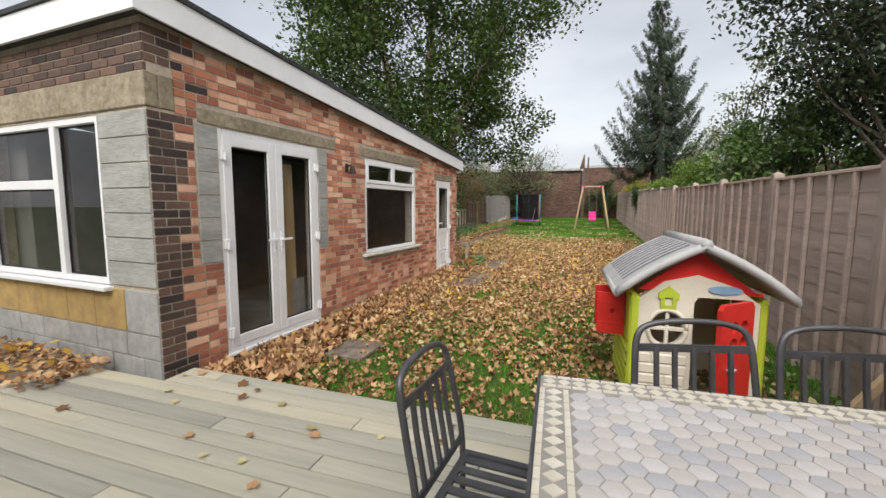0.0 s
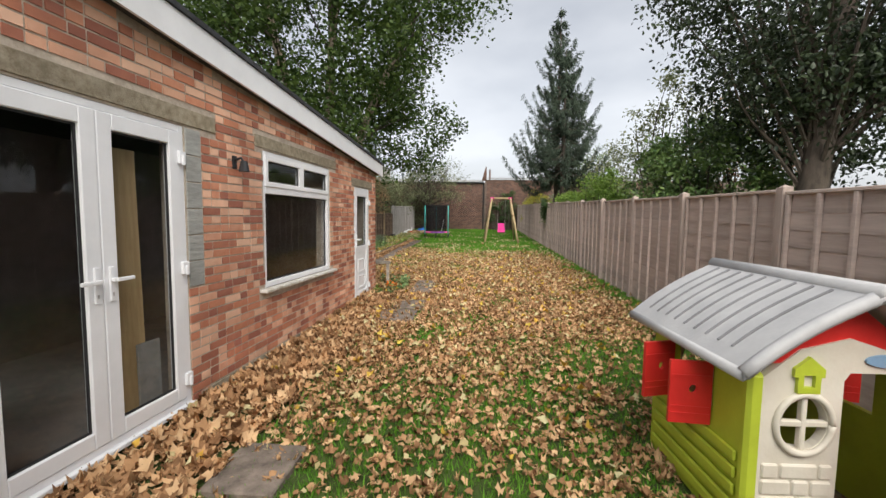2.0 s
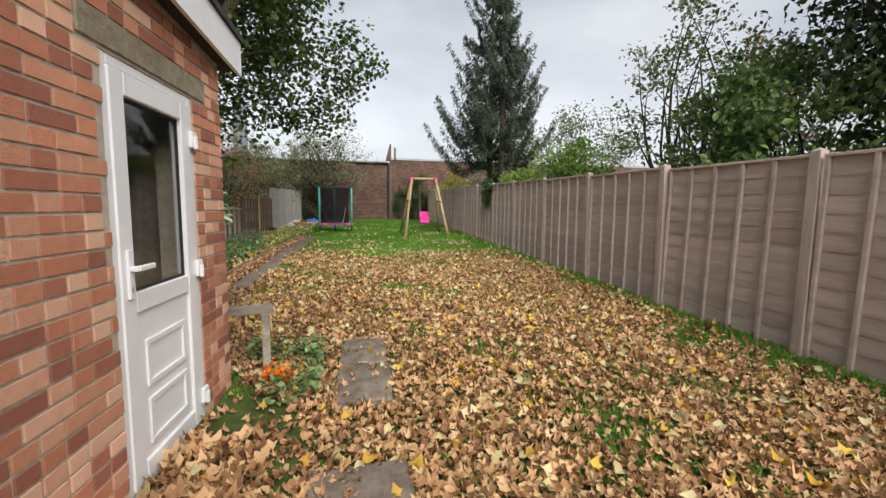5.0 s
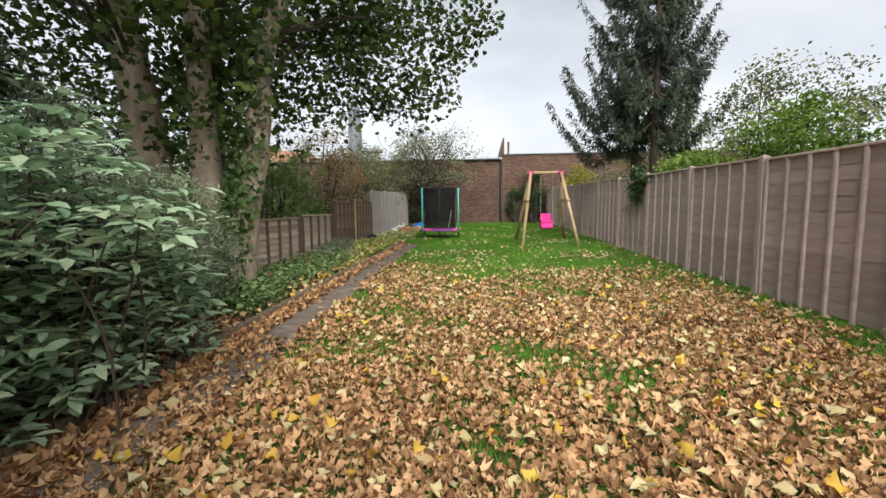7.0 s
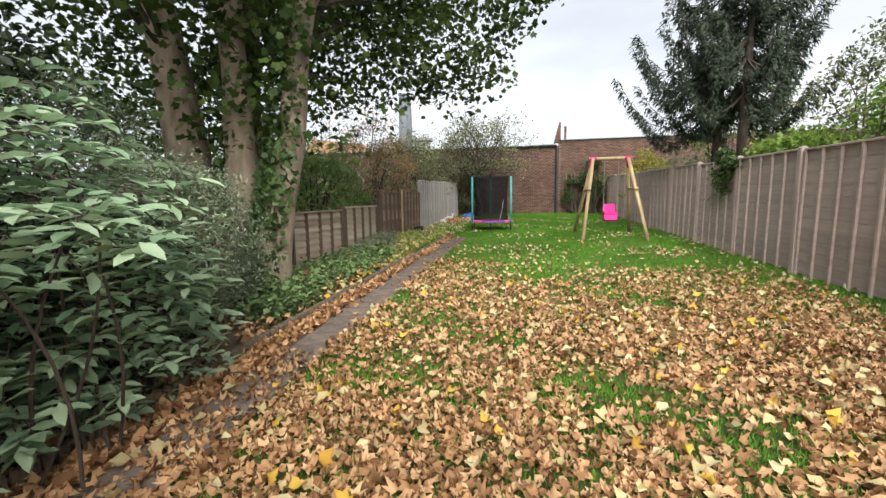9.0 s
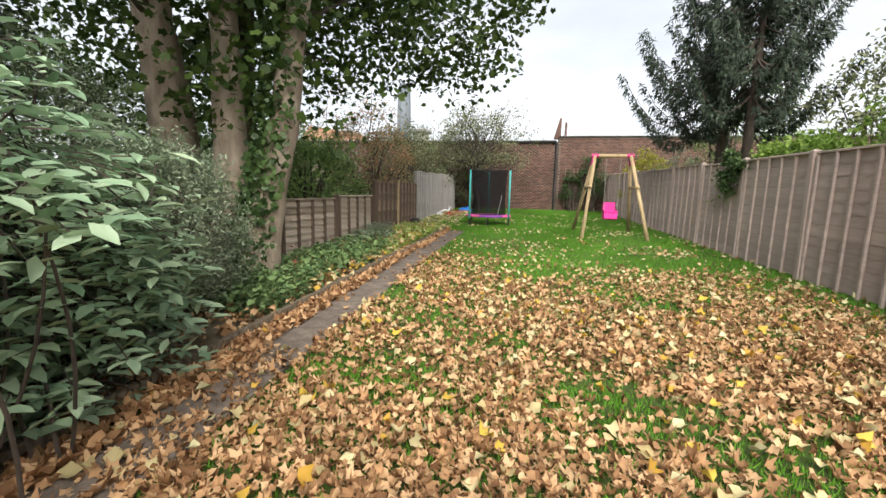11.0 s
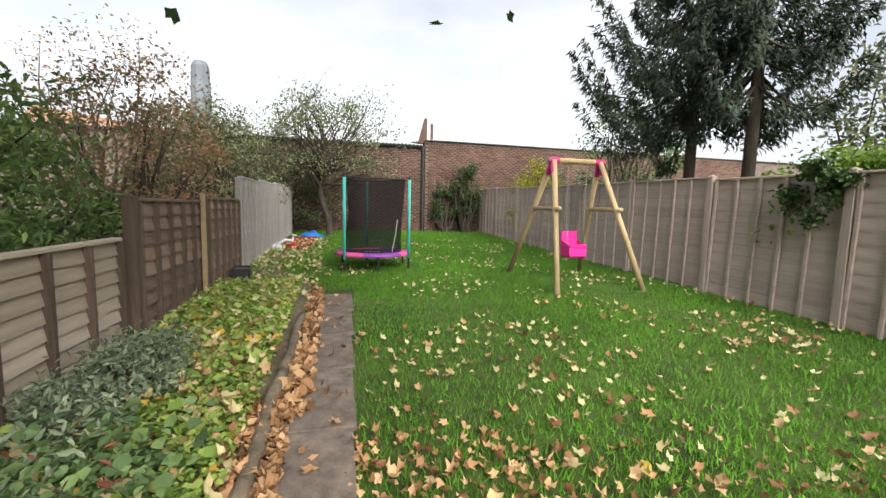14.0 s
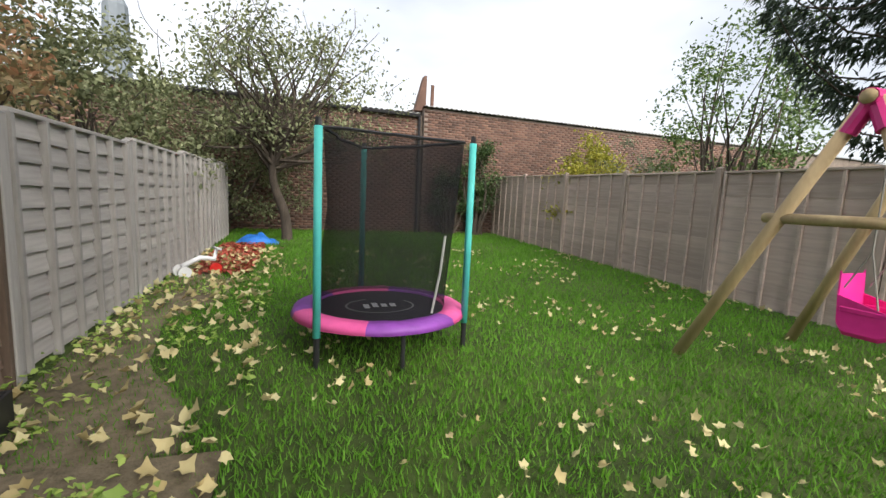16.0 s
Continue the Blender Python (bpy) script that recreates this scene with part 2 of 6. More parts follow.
M_softwood = mat("softwood_batten", (0.55, 0.42, 0.26), (0.4, 0.29, 0.17), 0.8, 6, 0.3, 50)
M_teal = mat("turquoise_foam", (0.10, 0.60, 0.56), (0.08, 0.5, 0.47), 0.6, 6, 0.1, big=0.1)
M_mat = mat("jump_mat", (0.035, 0.035, 0.045), None, 0.6, 20, 0.3, 300)
M_padp = mat("purple_pad", (0.28, 0.07, 0.42), (0.2, 0.05, 0.3), 0.5, 6, 0.2, 20)
M_padk = mat("pink_pad", (0.80, 0.12, 0.36), (0.68, 0.09, 0.3), 0.5, 6, 0.2, 20)
M_redpet = mat("red_petals", (0.55, 0.12, 0.08), (0.30, 0.06, 0.04), 0.6, 6, 0, vary="island", v=0.7, trans=0.2)
M_orange = mat("orange_petals", (0.9, 0.26, 0.02), (0.8, 0.16, 0.01), 0.55, 8, 0, vary="island", v=0.7, trans=0.3)
M_weed = mat("ground_cover_leaves", (0.50, 0.64, 0.15), (0.20, 0.34, 0.06), 0.55, 3, 0, vary="island", v=0.7, trans=0.25)
M_weedd = mat("dark_ground_cover", (0.27, 0.40, 0.15), (0.08, 0.15, 0.055), 0.55, 3, 0, vary="island", v=0.7, trans=0.2)
M_tower = mat("grey_cladding", (0.22, 0.25, 0.28), (0.16, 0.185, 0.21), 0.7, 1, 0.1)
M_render = mat("pale_render", (0.6, 0.58, 0.54), (0.45, 0.44, 0.41), 0.9, 2, 0.2)
M_string = mat("swing_rope", (0.35, 0.33, 0.3), None, 0.9, 30, 0)
M_silver = mat("bright_metal", (0.6, 0.6, 0.62), None, 0.3, 8, 0, metal=0.9)


def glass_mat():
    m = bpy.data.materials.new("window_glass")
    m.use_nodes = True
    n, l = m.node_tree.nodes, m.node_tree.links
    n.clear()
    t = n.new("ShaderNodeBsdfTransparent")
    t.inputs[0].default_value = (0.72, 0.74, 0.75, 1)
    g = n.new("ShaderNodeBsdfGlossy")
    g.inputs["Roughness"].default_value = 0.01
    f = n.new("ShaderNodeFresnel")
    f.inputs[0].default_value = 1.6
    mx = n.new("ShaderNodeMixShader")
    o = n.new("ShaderNodeOutputMaterial")
    l.new(f.outputs[0], mx.inputs[0])
    l.new(t.outputs[0], mx.inputs[1])
    l.new(g.outputs[0], mx.inputs[2])
    l.new(mx.outputs[0], o.inputs[0])
    return m


def net_mat():
    m = bpy.data.materials.new("black_netting")
    m.use_nodes = True
    n, l = m.node_tree.nodes, m.node_tree.links
    b = n["Principled BSDF"]
    b.inputs["Base Color"].default_value, b.inputs["Roughness"].default_value = (0.015, 0.015, 0.017, 1), 0.8
    b.inputs["Specular IOR Level"].default_value = 0.1
    t = n.new("ShaderNodeBsdfTransparent")
    mx = n.new("ShaderNodeMixShader")
    mx.inputs[0].default_value = 0.62
    l.new(t.outputs[0], mx.inputs[1])
    l.new(b.outputs[0], mx.inputs[2])
    l.new(mx.outputs[0], n["Material Output"].inputs[0])
    return m


M_glass, M_net = glass_mat(), net_mat()


# ---- builders ----
def obj(name, bm, material, parent=None, smooth=False):
    me = bpy.data.meshes.new(name)
    bm.to_mesh(me)
    bm.free()
    me.materials.append(material)
    if smooth:
        me.polygons.foreach_set("use_smooth", [True] * len(me.polygons))
    ob = new(name, me)
    if parent is not None:
        ob.parent = parent
    return ob


def part(name, bm, material, parent, label="", smooth=False):
    return tagged(obj(name, bm, material, parent, smooth), label)


def piece(name, me, parent, m):
    ob = new(name, me)
    ob.parent = parent
    ob.matrix_basis = m
    return ob


def thing(name, m, label, category, group="", kind=""):
    ob = new(name)
    ob.matrix_basis = m
    ob.empty_display_size = 0.1
    return tagged(ob, label, category, group, kind)


def box(bm, x0, x1, y0, y1, z0, z1, bev=0.0, m=None):
    vs = [bm.verts.new(p) for p in ((x0, y0, z0), (x1, y0, z0), (x1, y1, z0), (x0, y1, z0), (x0, y0, z1), (x1, y0, z1), (x1, y1, z1), (x0, y1, z1))]
    fs = [bm.faces.new([vs[i] for i in q]) for q in ((0, 3, 2, 1), (4, 5, 6, 7), (0, 1, 5, 4), (1, 2, 6, 5), (2, 3, 7, 6), (3, 0, 4, 7))]
    if bev:
        es = list({e for f in fs for e in f.edges})
        r = bmesh.ops.bevel(bm, geom=es, offset=bev, segments=1, affect="EDGES")
        vs = [v for v in set(v for f in r["faces"] for v in f.verts)] + [v for v in vs if v.is_valid]
    if m is not None:
        for v in {v for v in vs if v.is_valid}:
            v.co = m @ v.co
    return bm


def boxm(*a, **k):
    return box(bmesh.new(), *a, **k)


def tube(bm, pts, radii, n=8, caps=True):
    pts = [Vector(p) for p in pts]
    if not hasattr(radii, "__len__"):
        radii = [radii] * len(pts)
    rings, last = [], None
    for i, p in enumerate(pts):
        d = (pts[min(i + 1, len(pts) - 1)] - pts[max(i - 1, 0)]).normalized()
        if last is None:
            u = d.orthogonal().normalized()
        else:
            u = (last - d * last.dot(d))
            u = u.normalized() if u.length > 1e-4 else d.orthogonal().normalized()
        last = u
        w = d.cross(u)
        rings.append([bm.verts.new(p + (u * math.cos(a) + w * math.sin(a)) * radii[i]) for a in (2 * math.pi * k / n for k in range(n))])
    for a, b in zip(rings, rings[1:]):
        for k in range(n):
            bm.faces.new((a[k], a[(k + 1) % n], b[(k + 1) % n], b[k]))
    if caps:
        bm.faces.new(rings[0][::-1])
        bm.faces.new(rings[-1])
    return bm


def tubem(pts, radii, n=8):
    return tube(bmesh.new(), pts, radii, n)


def smoothpath(pts, k=5):
    out, P = [], [Vector(p) for p in pts]
    for i in range(len(P) - 1):
        a, b, c, d = P[max(i - 1, 0)], P[i], P[i + 1], P[min(i + 2, len(P) - 1)]
        for j in range(k):
            t = j / k
            out.append(0.5 * (2 * b + (c - a) * t + (2 * a - 5 * b + 4 * c - d) * t * t + (3 * b - a - 3 * c + d) * t ** 3))
    return out + [P[-1]]


def scatter_mesh(name, verts, faces, P, R, S, material, parent=None, smooth=False):
    """One mesh of many copies of a small leaf: P places, R 3x3 turns, S sizes."""
    n, nv = len(P), len(verts)
    co = (np.einsum("nij,vj->nvi", R, verts) * S[:, None, None] + P[:, None, :]).reshape(-1, 3)
    me = bpy.data.meshes.new(name)
    sizes = np.tile(np.array([len(f) for f in faces]), n)
    flat = np.concatenate([np.array(f) for f in faces])
    idx = (flat[None, :] + (np.arange(n) * nv)[:, None]).ravel()
    me.vertices.add(n * nv)
    me.vertices.foreach_set("co", co.ravel())
    me.loops.add(len(idx))
    me.loops.foreach_set("vertex_index", idx.astype(np.int32))
    me.polygons.add(len(sizes))
    me.polygons.foreach_set("loop_start", np.concatenate([[0], np.cumsum(sizes)[:-1]]).astype(np.int32))
    me.update(calc_edges=True)
    me.materials.append(material)
    ob = new(name, me)
    if parent is not None:
        ob.parent = parent
    return ob


def turns(n, tilt, gen=None):
    """Random headings, tipped from flat by about `tilt` radians."""
    g = gen or rng
    a, b, c = g.uniform(0, 2 * np.pi, n), g.normal(0, tilt, n), g.normal(0, tilt, n)
    ca, sa, cb, sb, cc, sc = np.cos(a), np.sin(a), np.cos(b), np.sin(b), np.cos(c), np.sin(c)
    z = np.zeros(n)
    o = np.ones(n)
    Rz = np.stack([np.stack([ca, -sa, z], -1), np.stack([sa, ca, z], -1), np.stack([z, z, o], -1)], 1)
    Rx = np.stack([np.stack([o, z, z], -1), np.stack([z, cb, -sb], -1), np.stack([z, sb, cb], -1)], 1)
    Ry = np.stack([np.stack([cc, z, sc], -1), np.stack([z, o, z], -1), np.stack([-sc, z, cc], -1)], 1)
    return Rz @ Rx @ Ry


def maple(curl=0.25, seed=0, rough=0.0):
    """A lobed leaf about 1 across, with broad uneven lobes, cupped, folded and crumpled."""
    q = random.Random(seed)
    rs = (0.40, 0.33, 0.50, 0.37, 0.55, 0.39, 0.47, 0.36, 0.42, 0.12)
    out = []
    for k in range(10):
        t = -math.pi / 2 + 2 * math.pi * (k + 1) / 10 + q.uniform(-0.12, 0.12) * (rough > 0)
        rr = rs[k] * (1 + q.uniform(-0.3, 0.2) * (rough > 0))
        x, y = rr * math.cos(t), rr * math.sin(t)
        out.append((x * 0.9, y, curl * (1.3 * x * x + 0.9 * y * y * (1 if y > 0 else -0.6)) + q.uniform(-1, 1) * rough))
    v = np.array([(0, 0, 0.0)] + out)
    return v, [(0, 1 + k, 1 + (k + 1) % 10) for k in range(10)]


def oval(w=0.5, fold=0.12):
    v = np.array([(0, -0.5, 0), (w / 2, -0.1, fold), (w * 0.35, 0.25, fold), (0, 0.5, -0.05), (-w * 0.35, 0.25, fold), (-w / 2, -0.1, fold), (0, 0.05, 0)])
    return v, [(0, 1, 6), (1, 2, 6), (2, 3, 6), (3, 4, 6), (4, 5, 6), (5, 0, 6)]


def gz(y):
    return -0.275 + 0.0255 * np.clip(y, -4, 40)


# ---- ground ----
def ground():
    bm = bmesh.new()
    xs = [-400, -120, -40, -20] + [-14 + 0.5 * i for i in range(45)] + [12, 20, 40, 120, 400]
    ys = [-400, -120, -40, -15] + [-6 + 0.5 * i for i in range(93)] + [50, 80, 150, 500]
    vs = [[bm.verts.new((x, y, float(gz(y)) + 0.03 * noise.noise((x * 0.6, y * 0.6, 0)))) for x in xs] for y in ys]
    for a, b in zip(vs, vs[1:]):
        for i in range(len(xs) - 1):
            bm.faces.new((a[i], a[i + 1], b[i + 1], b[i]))
    tagged(obj("ground", bm, M_turf, smooth=True), "green lawn turf rising gently towards the far wall", "ground", kind="structure")


ground()


# ---- brick garden building ----
W = pose(-3.41, 2.47, 0, 0, 0, -3.43)
build = thing("garden_building", W, "red brick single-storey garden building with white fascia and sloping roof", "building")
VEND = 7.28


def ztop(v):
    return 2.93 - 0.083 * v


OPEN = ((0.65, 2.11, -0.3, 2.16), (3.22, 4.98, 0.66, 2.16), (6.03, 6.85, -0.3, 1.98))
FOPEN = ((-2.75, -0.66, 0.68, 2.2),)


def poly_plate(outer, holes, y0, y1):
    """A flat plate in the xz plane with holes, between y0 and y1."""
    bm = bmesh.new()
    es = []
    for ring in [outer] + holes:
        vs = [bm.verts.new((x, y0, z)) for x, z in ring]
        es += [bm.edges.new((vs[i], vs[(i + 1) % len(vs)])) for i in range(len(vs))]
    bmesh.ops.triangle_fill(bm, use_beauty=True, use_dissolve=False, edges=es)
    fs = bm.faces[:]
    r = bmesh.ops.extrude_face_region(bm, geom=fs)
    bmesh.ops.translate(bm, verts=[v for v in r["geom"] if isinstance(v, bmesh.types.BMVert)], vec=(0, y1 - y0, 0))
    bmesh.ops.recalc_face_normals(bm, faces=bm.faces)
    return bm


outer = [(0, -0.5)]
for v0, v1, z0, z1 in (OPEN[0], OPEN[2]):
    outer += [(v0, -0.5), (v0, z1), (v1, z1), (v1, -0.5)]
outer += [(VEND, -0.5), (VEND, ztop(VEND)), (0, ztop(0))]
v0, v1, z0, z1 = OPEN[1]
bm = poly_plate(outer, [[(v0, z0), (v1, z0), (v1, z1), (v0, z1)]], 0, 0.22)
bmesh.ops.transform(bm, matrix=Matrix.Rotation(radians(90), 4, "Z"), verts=bm.verts)
side = part("wall", bm, M_mortar, build, "red brick wall with pale mortar")
v0, v1, z0, z1 = FOPEN[0]
front = part("wall", poly_plate([(-5.0, -0.5), (-0.222, -0.5), (-0.222, 2.93), (-5.0, 2.93)], [[(v0, z0), (v1, z0), (v1, z1), (v0, z1)]], 0.002, 0.22), M_mortar, build, "patched front wall of dark brick and blocks")
bm = box(bmesh.new(), -5.0, -0.222, VEND - 0.22, VEND - 0.002, -0.5, ztop(VEND))
box(bm, -5.2, -5.0, 0, VEND, -0.5, ztop(VEND))
part("back_wall", bm, M_mortar, build)
part("floor_slab", boxm(-4.98, -0.25, 0.24, VEND - 0.24, -0.12, -0.06), M_inside, build, "grey floor inside")
bm = bmesh.new()
box(bm, -4.98, -2.4, 0.23, VEND - 0.23, -0.06, 2.3)
part("inner_partition", bm, M_inside, build, "dim plastered room inside")
# roof slab, fascia and felt edge follow the slope
sl = math.atan(0.083)


def sloped(x0, x1, v0, v1, dz0, dz1):
    bm = bmesh.new()
    vs = [bm.verts.new(p) for p in [(x, v, ztop(v) + dz) for dz in (dz0, dz1) for x, v in ((x0, v0), (x1, v0), (x1, v1), (x0, v1))]]
    for q in ((0, 3, 2, 1), (4, 5, 6, 7), (0, 1, 5, 4), (1, 2, 6, 5), (2, 3, 7, 6), (3, 0, 4, 7)):
        bm.faces.new([vs[k] for k in q])
    return bm


roof = part("roof", sloped(-5.25, 0.10, -0.10, VEND + 0.12, 0.02, 0.17), M_felt_gap_shade, build, "dark felt flat roof")
part("soffit", sloped(-5.25, 0.10, -0.10, VEND + 0.12, -0.0, 0.019), M_soffit, build)
part("fascia", sloped(0.10, 0.125, -0.125, VEND + 0.12, -0.03, 0.20), M_upvc, build, "white plastic fascia board")
part("fascia", sloped(-5.25, 0.0995, -0.125, -0.10, -0.03, 0.20), M_upvc, build, "white plastic fascia board")
part("roof_edge_trim", sloped(0.06, 0.145, -0.145, VEND + 0.13, 0.203, 0.245), M_felt_gap_shade, build, "black roof edge trim")
part("roof_edge_trim", sloped(-5.25, 0.058, -0.145, -0.06, 0.203, 0.245), M_felt_gap_shade, build, "black roof edge trim")
part("lintel", boxm(-0.1, 0.012, 0.45, 2.48, 2.175, 2.305, 0.004), M_lintel, side, "stained concrete lintel")
part("lintel", boxm(-0.1, 0.012, 3.08, 5.2, 2.175, 2.30, 0.004), M_lintel, side, "stained concrete lintel")
part("lintel", boxm(-0.1, 0.012, 5.9, 7.02, 1.995, 2.12, 0.004), M_lintel, side, "stained concrete lintel")
part("plinth", boxm(-0.1, 0.014, 2.2, VEND, -0.4, -0.06, 0.004), M_lintel, side, "mortar-smeared brick plinth")
part("lintel", boxm(-0.1, 0.014, 0.102, 0.235, 2.22, 2.5, 0.01), M_lintel, side, "rough weathered concrete lintel")
part("lintel", boxm(-3.2, 0.016, -0.02, 0.1, 2.22, 2.5, 0.01), M_lintel, front, "rough weathered concrete lintel")
for k in range(6):
    z = 0.86 + 0.217 * k
    part("block", boxm(-0.1, 0.008, 0.42, 0.64, z, z + 0.208, 0.004), M_greyblk, side)
    part("block", boxm(-0.1, 0.008, 2.12, 2.29, z, z + 0.208, 0.004), M_greyblk, side)
for k in range(7):
    z = 0.70 + 0.215 * k
    part("block", boxm(-0.65, -0.004, -0.014, 0.1, z, z + 0.207, 0.004), M_greyblk, front)
for k in range(8):
    x = -0.004 - 0.45 * k
    part("block", boxm(x - 0.44, x, -0.016, 0.1, 0.06, 0.27, 0.004), M_block, front)
    part("block", boxm(x - 0.66, x - 0.225, -0.016, 0.1, -0.16, 0.052, 0.004), M_block, front)
    part("block", boxm(x - 0.44, x, -0.014, 0.1, 0.28, 0.66, 0.004) if k else boxm(-0.44, -0.004, -0.014, 0.1, 0.28, 0.66, 0.004), M_yblk if k else M_block, front)

part("block", boxm(-0.22, -0.004, -0.016, 0.1, -0.16, 0.052, 0.004), M_block, front)


def upvc_frame(name, parent, v0, v1, z0, z1, w=0.07, depth=0.07, x=-0.02, axis=0):
    """A rectangular plastic frame as one mesh; axis 0 lies in the side wall, 1 in the front wall."""
    bm = bmesh.new()
    for a, b, c, d in ((v0, v0 + w, z0, z1), (v1 - w, v1, z0, z1), (v0 + w, v1 - w, z0, z0 + w), (v0 + w, v1 - w, z1 - w, z1)):
        if axis == 0:
            box(bm, x - depth, x, a, b, c, d, 0.006)
        else:
            box(bm, a, b, -x, -x + depth, c, d, 0.006)
    return part(name, bm, M_upvc, parent)


def pane(parent, v0, v1, z0, z1, x=-0.06, axis=0):
    bm = bmesh.new()
    q = ((x, v0, z0), (x, v1, z0), (x, v1, z1), (x, v0, z1)) if axis == 0 else ((v0, -x, z0), (v1, -x, z0), (v1, -x, z1), (v0, -x, z1))
    bm.faces.new([bm.verts.new(p_) for p_ in q])
    p = part("pane", bm, M_glass, parent, "dark reflecting glass")
    p.visible_shadow = False
    bm = bmesh.new()
    g = 0.014
    for a, b, c, d in ((v0, v0 + g, z0, z1), (v1 - g, v1, z0, z1), (v0 + g, v1 - g, z0, z0 + g), (v0 + g, v1 - g, z1 - g, z1)):
        if axis == 0:
            box(bm, x, x + 0.012, a, b, c, d)
        else:
            box(bm, a, b, -x - 0.012, -x, c, d)
    part("gasket", bm, M_gasket, parent)


def leaf_door(name, v0, v1, z0, z1, glass_from, hinge, label):
    d = upvc_frame(name, build, v0, v1, z0, z1, 0.105, 0.06, 0.004)
    tagged(d, label)
    pane(d, v0 + 0.105, v1 - 0.105, glass_from, z1 - 0.105, -0.03)
    if glass_from > z0 + 0.3:
        bm = boxm(-0.045, -0.012, v0 + 0.105, v1 - 0.105, z0 + 0.105, glass_from - 0.1)
        part("door_panel", bm, M_upvc, d)
        part("mid_rail", boxm(-0.05, 0.003, v0 + 0.105, v1 - 0.105, glass_from - 0.1, glass_from, 0.005), M_upvc, d)
        for k in range(2):
            bm = bmesh.new()
            s, e = z0 + 0.16 + 0.30 * k, z0 + 0.40 + 0.30 * k
            a, b = v0 + 0.17, v1 - 0.17
            for q in ((a, b, s, s + 0.03), (a, b, e - 0.03, e), (a, a + 0.03, s + 0.03, e - 0.03), (b - 0.03, b, s + 0.03, e - 0.03)):
                box(bm, -0.012, 0.0, *q, 0.003)
            part("raised_moulding", bm, M_upvc, d)
    hv, sg = (v1, -1) if hinge == 0 else (v0, 1)
    lock = hv + sg * 0.05
    bm = box(bmesh.new(), 0.004, 0.018, lock - 0.017, lock + 0.017, z0 + 0.93, z0 + 1.16, 0.004)
    box(bm, 0.018, 0.05, lock - 0.012, lock + 0.012, z0 + 1.06, z0 + 1.085, 0.003)
    box(bm, 0.038, 0.058, min(lock, lock + sg * 0.13), max(lock, lock + sg * 0.13), z0 + 1.06, z0 + 1.085, 0.004)
    part("handle", bm, M_upvc, d, "white lever handle")
    part("keyhole", boxm(0.0182, 0.021, lock - 0.006, lock + 0.006, z0 + 0.965, z0 + 0.99), M_silver, d)
    for z in (z0 + 0.16, z0 + 0.5 * (z1 - z0), z1 - 0.2):
        v = (v0 - 0.002) if hinge == 0 else v1 + 0.002
        bm = box(bmesh.new(), 0.005, 0.03, v - 0.035, v + 0.035, z - 0.05, z + 0.05, 0.006)
        tube(bm, [(0.032, v, z - 0.055), (0.032, v, z + 0.02)], 0.014, 8)
        part("hinge", bm, M_upvc, d, "white plastic hinge")


fr = upvc_frame("door_frame", build, 0.65, 2.11, -0.10, 2.16, 0.055, 0.07, -0.004)
tagged(fr, "white plastic french door frame")
part("sill", boxm(-0.1, 0.03, 0.63, 2.13, -0.135, -0.10, 0.006), M_upvc, fr)
leaf_door("french_door", 0.70, 1.378, -0.045, 2.105, 0.06, 0, "white plastic glazed french door, closed")
leaf_door("french_door", 1.382, 2.06, -0.045, 2.105, 0.06, 1, "white plastic glazed french door, closed")
fr = upvc_frame("door_frame", build, 6.03, 6.85, -0.08, 1.98, 0.05, 0.07, -0.004)
part("sill", boxm(-0.1, 0.025, 6.02, 6.86, -0.115, -0.08, 0.006), M_upvc, fr)
leaf_door("side_door", 6.075, 6.805, -0.03, 1.93, 0.92, 1, "white plastic half-glazed back door, closed")
wf = upvc_frame("window", build, 3.22, 4.98, 0.66, 2.16, 0.06, 0.07, -0.01)
tagged(wf, "white window with two top lights above a fixed pane")
part("transom", boxm(-0.075, -0.008, 3.28, 4.92, 1.70, 1.78, 0.005), M_upvc, wf)
pane(wf, 3.28, 4.92, 0.72, 1.70)
for a, b in ((3.27, 4.1), (4.1, 4.93)):
    bm = bmesh.new()
    for q in ((a, a + 0.055, 1.775, 2.11), (b - 0.055, b, 1.775, 2.11), (a + 0.055, b - 0.055, 1.775, 1.83), (a + 0.055, b - 0.055, 2.055, 2.11)):
        box(bm, -0.06, 0.006, *q, 0.005)
    part("sash", bm, M_upvc, wf)
    pane(wf, a + 0.055, b - 0.055, 1.83, 2.055, -0.03)
part("window_sill", boxm(-0.08, 0.085, 3.12, 5.06, 0.625, 0.66, 0.006), M_grimy, wf, "chipped grimy white sill")
wf = upvc_frame("window", build, -2.75, -0.66, 0.68, 2.2, 0.06, 0.07, -0.006, axis=1)
tagged(wf, "white window with side casement and top light")
bm = box(bmesh.new(), -1.44, -1.36, 0.004, 0.075, 0.74, 2.14, 0.005)
part("mullion", bm, M_upvc, wf)
part("transom", boxm(-2.69, -1.44, 0.004, 0.075, 1.56, 1.65, 0.005), M_upvc, wf)
pane(wf, -2.69, -1.44, 0.74, 1.56, axis=1)
pane(wf, -2.69, -1.44, 1.65, 2.14, axis=1)
pane(wf, -1.36, -0.72, 0.74, 2.14, axis=1)
part("window_sill", boxm(-2.85, -0.60, -0.09, 0.08, 0.64, 0.68, 0.006), M_upvc, wf, "white plastic sill")
lamp = part("wall_lamp", boxm(0.0, 0.02, 2.70, 2.76, 1.90, 2.02, 0.004), M_black, side, "small black outdoor wall lamp")
bm = tubem([(0.02, 2.73, 1.98), (0.08, 2.73, 2.0), (0.11, 2.73, 1.96)], 0.012, 6)
